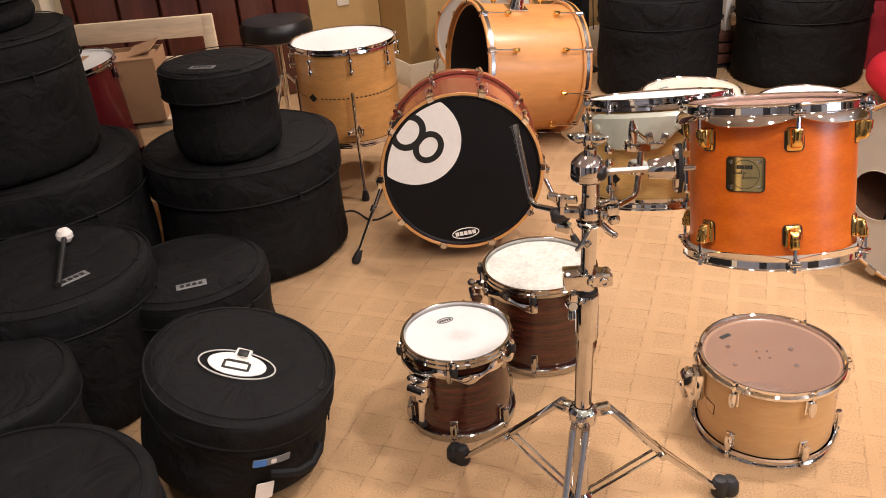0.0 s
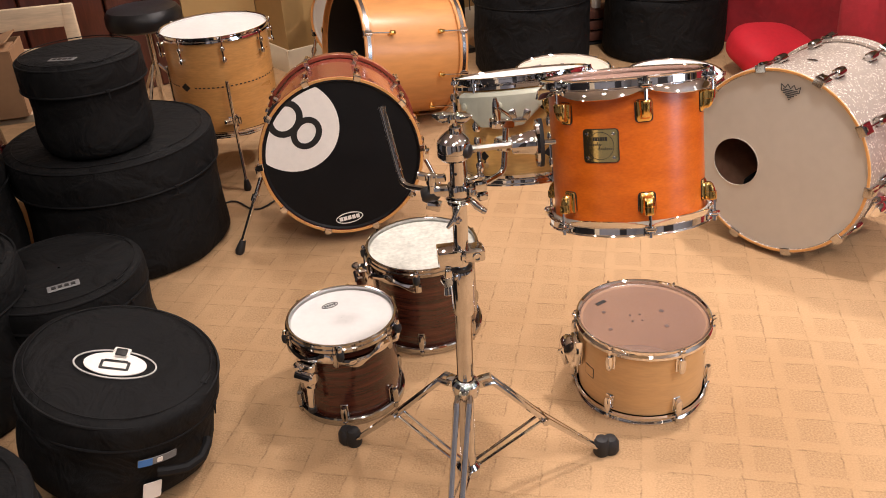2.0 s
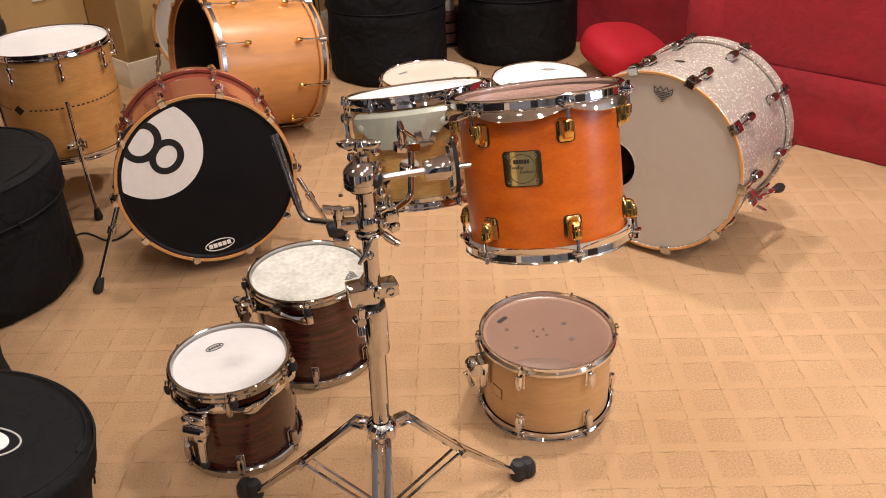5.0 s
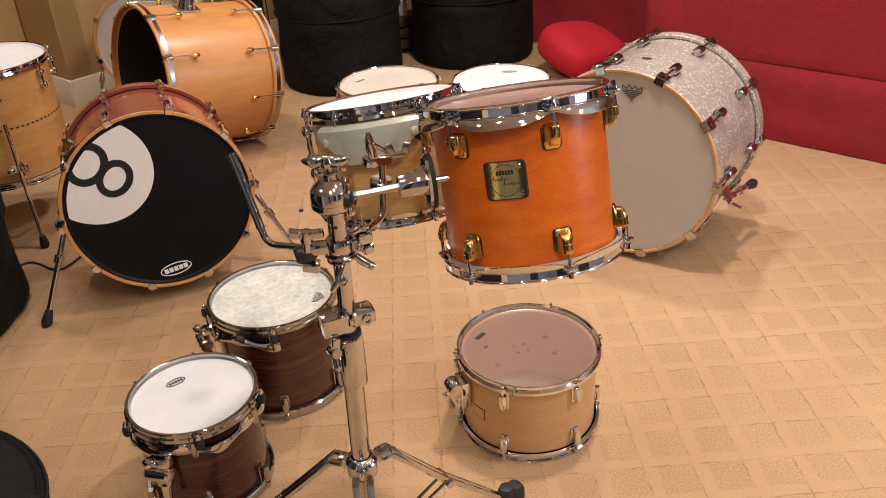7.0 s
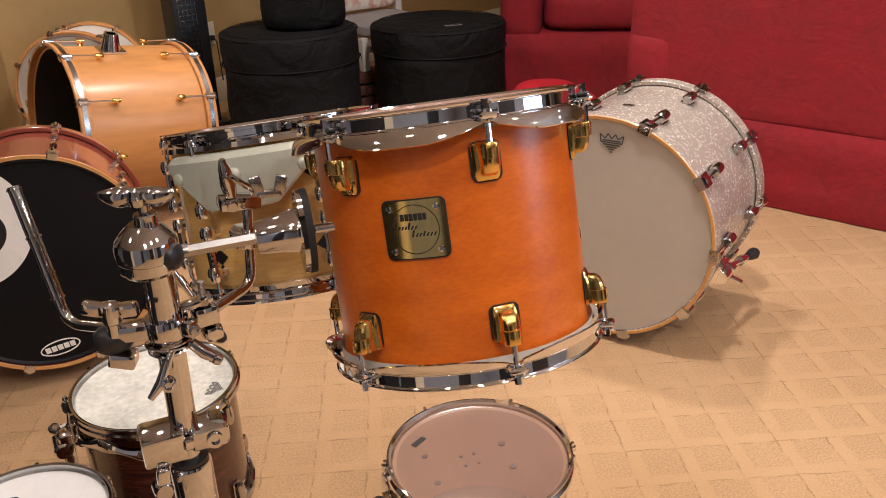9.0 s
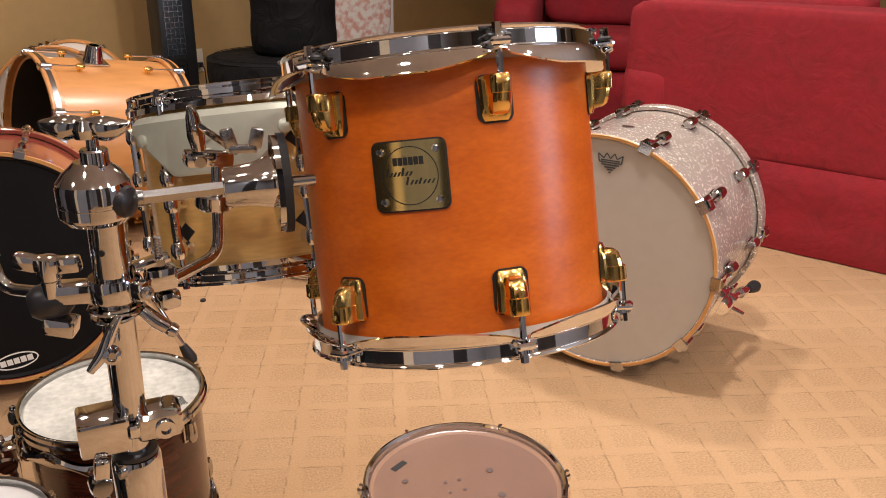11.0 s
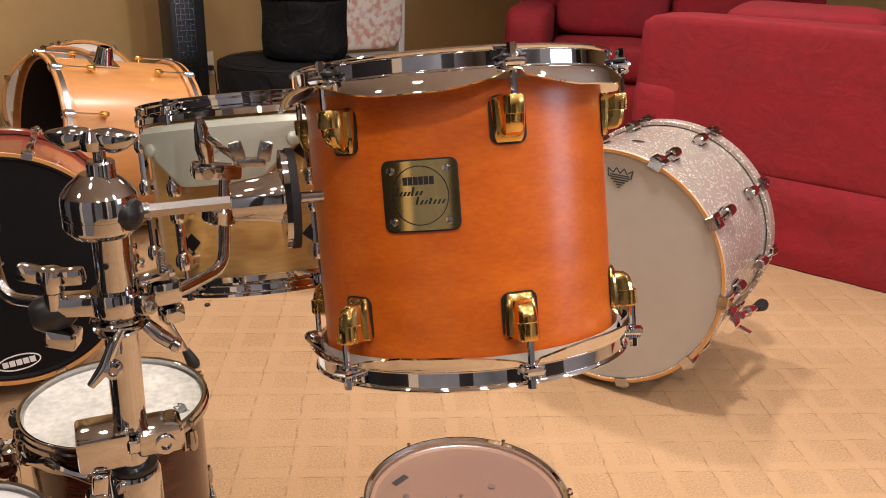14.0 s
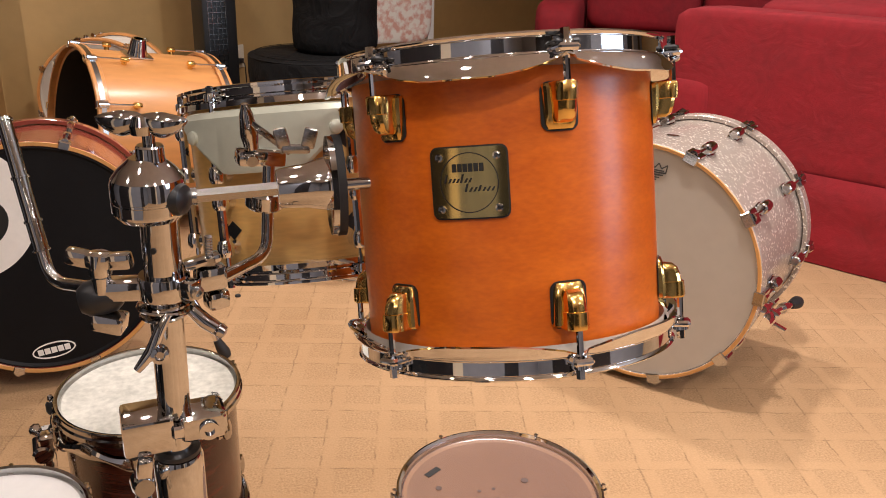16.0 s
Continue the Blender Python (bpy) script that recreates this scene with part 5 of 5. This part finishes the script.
box(bm, 0.026, 0.010, 0.008, WM, 0.003)
part("bracket_wing", bm, STEEL, stand)

# ---- soft cases ----


def soft_case(label, m, R, H, lid=0.10, group="soft drum cases", logo="patch", strap=False, lip=0.004, a=-60):
    """A round padded drum case: body, zipped lid, piping, strap handle and a woven mark."""
    t = thing("drum_case", m, label, "drum case", group)
    rb = R - lip

    def soft(bm, prof, n=72, amp=0.004, seed=0.0):
        lathe(bm, prof, n)
        for v in bm.verts:
            k = amp * noise.noise(Vector((v.co.x * 6 + seed, v.co.y * 6, v.co.z * 7)))
            f = Vector((v.co.x, v.co.y, 0))
            if f.length > 1e-4:
                v.co += f.normalized() * k
            v.co.z += 0.6 * amp * noise.noise(Vector((v.co.x * 5, v.co.y * 5, 9.0 + seed)))
        return bm
    zs = H - lid
    seed = m.translation.x * 10
    prof = [(0.001, 0.004), (rb - 0.03, 0.002), (rb - 0.01, 0.006), (rb, 0.022)] + [(rb + 0.003 * math.sin(i), 0.022 + (zs - 0.03) * i / 7) for i in range(1, 8)] + [(rb - 0.004, zs), (rb - 0.02, zs + 0.002)]
    part("body", soft(nb(), prof, 72, 0.013, seed), NYLON, t, sharp=50)
    prof = [(rb - 0.012, zs + 0.002), (R, zs + 0.001), (R + 0.002, zs + lid * 0.4), (R, H - 0.016), (R - 0.006, H - 0.006), (R - 0.02, H), (R * 0.7, H + 0.003), (R * 0.35, H + 0.004), (0.001, H + 0.003)]
    part("lid", soft(nb(), prof, 72, 0.010, seed), NYLON, t, sharp=50)
    for z, r in ((H - 0.009, R - 0.003), (zs + 0.002, R + 0.001)):
        lathe(bm := nb(), [(r + 0.0035 * math.cos(q), z + 0.0035 * math.sin(q)) for q in [k * math.pi / 3 for k in range(6)]], 72, I4, True)
        part("piping", bm, PIPING, t)
    lathe(bm := nb(), [(R * 0.91 + 0.0016 * math.cos(q), H + 0.0040 + 0.0016 * math.sin(q)) for q in [k * math.pi / 3 for k in range(6)]], 72, I4, True)
    part("lid_seam", bm, PIPING, t)
    zp = rz(a + 28) @ at(R + 0.004, 0, zs + 0.004)
    bm = nb()
    box(bm, 0.006, 0.016, 0.010, zp, 0.002, 1)
    box(bm, 0.003, 0.006, 0.022, zp @ at(0.003, 0, -0.015) @ pose(0, 0, 0, 0, -8), 0.001, 1)
    part("zip_pull", bm, PIPING, t)
    box(bm := nb(), 0.016, 0.034, 0.004, rz(a + 28) @ at(R * 0.90, 0, H + 0.002), 0.0015, 1)
    part("webbing_loop", bm, PIPING, t)
    if strap:
        bm = nb()
        k = rz(a)
        pts = [k @ Vector(p) for p in ((R - 0.002, -0.07, zs * 0.62), (R + 0.012, -0.055, zs * 0.63), (R + 0.030, -0.02, zs * 0.62), (R + 0.030, 0.02, zs * 0.62), (R + 0.012, 0.055, zs * 0.63), (R - 0.002, 0.07, zs * 0.62))]
        tube(bm, pts, 0.011, 8)
        part("handle", bm, PIPING, t)
    if logo == "patch":
        mk = rz(a - 15) @ at(R * 0.55, 0, H + 0.006) @ rz(90)
        box(bm := nb(), 0.080, 0.032, 0.002, mk, 0.001, 1)
        pt = part("patch", bm, INKGREY, t, "grey woven patch")
        bm = nb()
        for i in range(4):
            box(bm, 0.011, 0.014, 0.0015, mk @ at((i - 1.5) * 0.016, 0, 0.0014))
        part("patch_mark", bm, INKBLACK, pt)
    return t


caseA = soft_case("black nylon drum case with a white oval emblem on its lid", stand_at(-0.511, 1.592, 0.062, 353.6, 74.1), 0.215, 0.252, 0.07, logo="", a=60, strap=True)
MA = stand_at(-0.511, 1.592, 0.062, 353.6, 74.1)
ML = MA.inverted() @ Vector((-0.444, 1.557, 0.311))
mk = at(ML.x, ML.y, 0.2585) @ rz(98)
part("emblem_ring", ellipse_ring(nb(), 0.088, 0.048, 0.0035, 0, 0.002, mk), INKPALE, caseA, "grey outline of the emblem")
em = part("emblem", oval(nb(), 0.066, 0.038, 0, 0.0025, mk), INKWHITE, caseA, "white oval emblem")
part("emblem_tab", box(nb(), 0.036, 0.040, 0.003, mk @ at(0.004, 0.036, 0.001) @ rz(-4), 0.004), INKWHITE, em)
bm = nb()
box(bm, 0.024, 0.022, 0.002, mk @ at(0.004, 0.040, 0.003), 0.003)
box(bm, 0.050, 0.007, 0.002, mk @ at(0.0, 0.008, 0.003), 0.002)
box(bm, 0.056, 0.006, 0.002, mk @ at(0.0, -0.018, 0.003), 0.002)
for s in (-1, 1):
    box(bm, 0.006, 0.028, 0.002, mk @ at(s * 0.028, -0.006, 0.003), 0.002)
part("emblem_mark", bm, INKBLACK, em)
bm = nb()
curved(bm, 0.219, 42, 0.145, 0.085, 0.020, 0.0015, rnd=0.002)
tag = part("label_strip", bm, INKGREY, caseA, "small printed label strip, blue at one end")
part("label_end", curved(nb(), 0.2207, 35, 0.145, 0.030, 0.019, 0.001, rnd=0.002), INKBLUE, tag)
part("label_word", curved(nb(), 0.2207, 43, 0.145, 0.012, 0.012, 0.001, rnd=0.002), INKWHITE, tag)
part("mesh_tag", curved(nb(), 0.2185, 40, 0.055, 0.040, 0.050, 0.0015, rnd=0.003), INKWHITE, caseA, "white printed swing tag")

soft_case("large black padded bass drum case lying flat on the carpet", at(-0.776, 2.748, 0), 0.335, 0.42, 0.12, a=-70, logo="", lip=0.012)
soft_case("small black padded drum case on top of a larger one", at(-0.765, 2.640, 0.425), 0.186, 0.30, 0.09, a=-80, lip=0.018)
soft_case("black padded drum case among other cases", at(-0.735, 2.039, 0), 0.215, 0.30, 0.07, a=-50)
soft_case("black padded drum case with a pale woven patch", at(-1.046, 1.887, 0), 0.265, 0.40, 0.09, a=-20)
soft_case("large black padded drum case at the bottom of a stack", at(-1.36, 2.42, 0), 0.34, 0.50, 0.12, a=-60, logo="")
soft_case("black padded drum case on top of a stack", at(-1.385, 2.40, 0.505), 0.275, 0.40, 0.10, a=-60, logo="")
soft_case("small black case on top of a tall stack", at(-1.42, 2.42, 0.91), 0.2, 0.12, 0.04, a=-60, logo="")
soft_case("black padded drum case with a woven patch on its lid", at(-0.72, 1.06, 0), 0.27, 0.34, 0.08, a=-55)
soft_case("black padded drum case between two others", at(-1.0, 1.46, 0), 0.20, 0.34, 0.07, a=-50)
soft_case("large black bass drum case near the wall", at(0.905, 4.50, 0), 0.31, 0.50, 0.14, "cases near the wall", a=-40, logo="")
soft_case("smaller black drum case stacked on another", at(0.985, 4.52, 0.505), 0.19, 0.36, 0.10, "cases near the wall", a=-40, logo="")
soft_case("large black drum case with a strap on its lid", at(1.645, 4.60, 0), 0.33, 0.455, 0.12, "cases near the wall", a=-70)

mallet = thing("mallet", at(-1.043, 2.004, 0.405), "drum mallet with a white felt head lying on a case", "mallet")
part("felt_head", lathe(nb(), [(0.0005, -0.021), (0.014, -0.018), (0.022, -0.006), (0.022, 0.006), (0.014, 0.018), (0.0005, 0.021)], 20, at(0, 0, 0.024)), INKWHITE, mallet)
part("handle", tube(nb(), [(0, 0, 0.024), (0.105, -0.249, 0.010)], 0.007, 10), RUBBER, mallet)

# ---- furniture and clutter ----


def puffy(bm, sx, sy, sz, m=I4, bulge=0.03, n=10, seed=0.0, p=7.0):
    """A soft box with rounded edges and slightly swollen faces."""
    r = bmesh.ops.create_cube(bm, size=2.0)
    bmesh.ops.subdivide_edges(bm, edges=bm.edges[:], cuts=n, use_grid_fill=True)
    for v in bm.verts:
        x, y, z = v.co
        k = (abs(x) ** p + abs(y) ** p + abs(z) ** p) ** (1 / p)
        q = Vector((x / k, y / k, z / k))
        s = 1 + bulge * (1 - abs(q.x) ** 2) * (1 - abs(q.z) ** 2) * (1 if abs(q.y) > 0.6 else 0.4)
        w = Vector((q.x * sx / 2, q.y * sy / 2 * s, q.z * sz / 2))
        w += 0.006 * noise.noise_vector(Vector((w.x * 5 + seed, w.y * 5, w.z * 5)))
        v.co = m @ w
    return bm


def sofa(m, W, D, Hb, label, cushions=3):
    """A slipcovered sofa: local x along its length, its back plane at y = 0, seat towards +y."""
    t = thing("sofa", m, label, "sofa", "red sofas")
    part("back", puffy(nb(), W, 0.20, Hb - 0.28, at(W / 2, 0.10, 0.28 + (Hb - 0.28) / 2), 0.02, 16, 0.0, 18.0), REDCLOTH, t, sharp=60)
    part("base", puffy(nb(), W - 0.02, D - 0.04, 0.22, at(W / 2, D / 2, 0.20), 0.02), REDCLOTH, t, sharp=60)
    bm = nb()
    N, rows = 420, []
    for i in range(N + 1):
        s = (2 * (W + D)) * i / N
        if s < W:
            q, o = Vector((s, 0, 0)), Vector((0, -1, 0))
        elif s < W + D:
            q, o = Vector((W, s - W, 0)), Vector((1, 0, 0))
        elif s < 2 * W + D:
            q, o = Vector((2 * W + D - s, D, 0)), Vector((0, 1, 0))
        else:
            q, o = Vector((0, 2 * (W + D) - s, 0)), Vector((-1, 0, 0))
        row = []
        for z in (0.300, 0.285, 0.25, 0.21, 0.17, 0.13, 0.09, 0.05, 0.004):
            hang = (0.30 - z) / 0.30
            fold = noise.noise(Vector((s * 2.2 + z * 3.0, z * 9.0, 3.0))) * 0.022 + noise.noise(Vector((s * 9.0, z * 5.0, 7.0))) * 0.007
            row.append(bm.verts.new(q + o * (0.004 + 0.018 * min(1.0, hang * 6) + fold * hang ** 0.6) + Vector((0, 0, z))))
        row.append(bm.verts.new(q + o * 0.002 + Vector((0, 0, 0.004))))
        rows.append(row)
    for p, q in zip(rows, rows[1:]):
        for j in range(len(p) - 1):
            bm.faces.new((p[j], q[j], q[j + 1], p[j + 1]))
    part("skirt", bm, REDCLOTH, t, sharp=60)
    for x, nm in ((0.0, "arm"), (W, "arm")):
        s = 1 if x == 0 else -1
        part(nm, puffy(nb(), 0.22, D, 0.36, at(x + s * 0.09, D / 2, 0.42), 0.04), REDCLOTH, t, sharp=60)
    cw = (W - 0.40) / cushions
    for i in range(cushions):
        x = 0.20 + cw * (i + 0.5)
        part("seat_cushion", puffy(nb(), cw - 0.01, D - 0.24, 0.16, at(x, 0.20 + (D - 0.22) / 2, 0.385), 0.04, seed=i), REDCLOTH, t, sharp=60)
        part("back_cushion", puffy(nb(), cw - 0.02, 0.20, Hb - 0.42, at(x, 0.30, 0.46 + (Hb - 0.42) / 2) @ pose(0, 0, 0, 8), 0.12, seed=i + 7), REDCLOTH, t, sharp=60)
    return t


def sofa_pose(p, d):
    return Matrix.Translation(p) @ rz(math.degrees(math.atan2(d.y, d.x)))


sofa(sofa_pose(Vector((2.0, 3.41, 0)), U), 2.1, 0.88, 0.80, "red slipcovered sofa turned with its back to the drums")
n2 = Vector((-0.49, -0.872, 0))                 # the way the second sofa faces
e2 = Vector((-0.872, 0.49, 0))
q = Vector((2.0, 4.66, 0)) - e2 * 1.6 - n2 * 0.82
sofa(sofa_pose(q, e2) @ Matrix.Diagonal((1, 1, 1.17, 1)), 1.6, 0.82, 0.80, "red slipcovered sofa near the wall", 2)
cush = thing("cushion", pose(2.03, 4.04, 0.108, 16, 8, 15), "bright red square cushion leaning on the carpet", "cushion")
part("cover", puffy(nb(), 0.43, 0.37, 0.20, I4, 0.05, 14, p=2.9), REDPILLOW, cush, sharp=60)

chair = thing("chair", Matrix.Translation(Vector((1.52, 5.0, 0))) @ rz(20), "white wooden chair with a floral upholstered back and grey seat", "chair")
part("seat", puffy(nb(), 0.44, 0.42, 0.07, at(0, 0.1, 0.385), 0.03), GREYCLOTH, chair)
for x in (-0.24, 0.24):
    part("leg", box(nb(), 0.04, 0.04, 0.36, at(x, -0.08, 0.18), 0.006), WHITEPAINT, chair)
    part("leg", box(nb(), 0.04, 0.04, 0.98, at(x, 0.29, 0.49), 0.006), WHITEPAINT, chair)
for z in (0.30, 0.09):
    part("rail", box(nb(), 0.46, 0.025, 0.035, at(0, -0.09, z), 0.005), WHITEPAINT, chair)


def floral():
    m = mat("floral_print_cloth", (0.66, 0.56, 0.46), 0.8, bump=0.2, bscale=300)
    nt = m.node_tree
    co = nt.nodes.new("ShaderNodeTexCoord")
    vo = nt.nodes.new("ShaderNodeTexNoise")
    vo.inputs["Scale"].default_value, vo.inputs["Detail"].default_value = 26, 4
    nt.links.new(co.outputs["Object"], vo.inputs["Vector"])
    ra = nt.nodes.new("ShaderNodeValToRGB")
    ra.color_ramp.elements[0].position, ra.color_ramp.elements[1].position = 0.40, 0.56
    ra.color_ramp.elements[0].color, ra.color_ramp.elements[1].color = (0.66, 0.36, 0.28, 1), (0.80, 0.73, 0.64, 1)
    nt.links.new(vo.outputs["Fac"], ra.inputs[0])
    nt.links.new(ra.outputs[0], nt.nodes["Principled BSDF"].inputs["Base Color"])
    return m


part("backrest", puffy(nb(), 0.46, 0.07, 0.52, at(0, 0.275, 0.70), 0.05), floral(), chair, "faded pink floral cloth")
box(bm := nb(), 0.54, 0.045, 0.06, at(0, 0.29, 0.98), 0.012)
part("top_rail", bm, WHITEPAINT, chair)
books = thing("record_crate", Matrix.Translation(Vector((1.33, 4.86, 0))) @ rz(10), "dark crate of brown spines under the chair", "crate")
box(bm := nb(), 0.30, 0.16, 0.012, at(0, 0, 0.006), 0.002)
part("bottom", bm, BLACKPLASTIC, books)
for i in range(3):
    box(bm := nb(), 0.28, 0.15, 0.05, at(0, 0, 0.045 + 0.062 * i), 0.006)
    part("volume", bm, BROWNBOX, books)

# tower heater near the wall socket
heat = thing("tower_heater", Matrix.Translation(Vector((0.475, 4.86, 0))) @ rz(20), "tall black tower heater with a grey wire grille", "heater")
part("body", box(nb(), 0.165, 0.14, 1.02, at(0, 0, 0.53), 0.012), BLACKPLASTIC, heat)
part("base", box(nb(), 0.24, 0.22, 0.03, at(0, 0, 0.015), 0.01), BLACKPLASTIC, heat)
bm = nb()
for i in range(34):
    box(bm, 0.085, 0.002, 0.0022, at(-0.015, -0.0735, 0.14 + 0.024 * i))
for x in (-0.057, -0.036, -0.015, 0.006, 0.027):
    box(bm, 0.0022, 0.002, 0.82, at(x, -0.0735, 0.54))
part("grille", bm, STEEL, heat, "grey wire grille")

# pine bench with a cardboard box, and a black drum throne
bench = thing("bench", pose(-1.385, 3.30, -0.03, 0, 0, 8), "bare pine bench with an open-frame back", "bench")
part("seat", box(nb(), 0.95, 0.34, 0.03, at(0, -0.16, 0.435), 0.004), PINE, bench)
part("top_rail", box(nb(), 0.80, 0.026, 0.085, at(-0.06, 0.02, 0.715), 0.01), PINE, bench)
part("lower_rail", box(nb(), 0.80, 0.026, 0.05, at(-0.06, 0.02, 0.575), 0.006), PINE, bench)
for x in (-0.44, 0.345):
    part("post", box(nb(), 0.05, 0.03, 0.727, at(x, 0.022, 0.3935), 0.008), PINE, bench)
for x in (-0.40, 0.40):
    part("leg", box(nb(), 0.05, 0.05, 0.39, at(x, -0.28, 0.225), 0.005), PINE, bench)
carton = thing("cardboard_box", pose(-1.285, 3.06, 0.422, 0, 0, 12), "open brown cardboard box on a pine bench", "box")
for sx, sy, x, y in ((0.27, 0.006, 0, -0.11), (0.27, 0.006, 0, 0.11), (0.006, 0.22, -0.135, 0), (0.006, 0.22, 0.135, 0)):
    part("side", box(nb(), sx, sy, 0.235, at(x, y, 0.1175)), CARD, carton)
part("flap", box(nb(), 0.27, 0.11, 0.005, at(0, -0.06, 0.238) @ pose(0, 0, 0, 4)), CARD, carton)
part("flap", box(nb(), 0.10, 0.20, 0.005, at(0.075, 0.02, 0.246) @ pose(0, 0, 0, 0, -14)), CARD, carton)
part("bottom", box(nb(), 0.265, 0.215, 0.005, at(0, 0, 0.004)), CARD, carton)

throne = thing("drum_throne", at(-0.95, 3.98, 0), "black vinyl round drum throne on a tripod", "stool")
lathe(bm := nb(), [(0.001, 0.472), (0.15, 0.474), (0.168, 0.485), (0.172, 0.51), (0.170, 0.54), (0.155, 0.562), (0.10, 0.572), (0.001, 0.570)], 56)
part("seat", bm, VINYL, throne)
part("post", tube(nb(), [(0, 0, 0.12), (0, 0, 0.475)], 0.014, 16), CHROME, throne)
for a in (20, 140, 260):
    bm = nb()
    tube(bm, [rz(a) @ Vector(p) for p in ((0.015, 0, 0.30), (0.12, 0, 0.16), (0.24, 0, 0.02))], 0.008, 10)
    lg = part("leg", bm, CHROME, throne)
    part("rubber_foot", lathe(nb(), [(0, 0), (0.014, 0), (0.016, 0.014), (0.010, 0.035), (0, 0.035)], 14, rz(a) @ at(0.245, 0, 0)), RUBBER, lg)

cord = thing("cable", at(-0.45, 2.95, 0), "thin black cable lying on the carpet", "cable")
part("cord", tube(nb(), [(0.5 * (i / 24) - 0.1, 0.06 * math.sin(i * 0.55) + 0.12 * (i / 24), 0.004) for i in range(25)], 0.0035, 8), RUBBER, cord)

drape = tagged(part("curtain", outline(nb(), [(0.9 * i / 60, 0.03 * math.sin(i * 0.9)) for i in range(61)] + [(0.9 * (60 - i) / 60, 0.03 * math.sin((60 - i) * 0.9) + 0.006) for i in range(61)], 0.05, 2.3, Matrix.Translation(room(-0.22, -2.58)) @ rz(33.05)), TRIM), "cream curtain hanging in folds by the panelled wall", "curtain")
spot = tagged(part("bottle_cap", lathe(nb(), [(0.0, 0.006), (0.007, 0.006), (0.0085, 0.004), (0.0085, 0.0)], 20, at(0.436, 3.043, 0)), RUBBER), "small dark cap lying on the beige carpet", "cap")
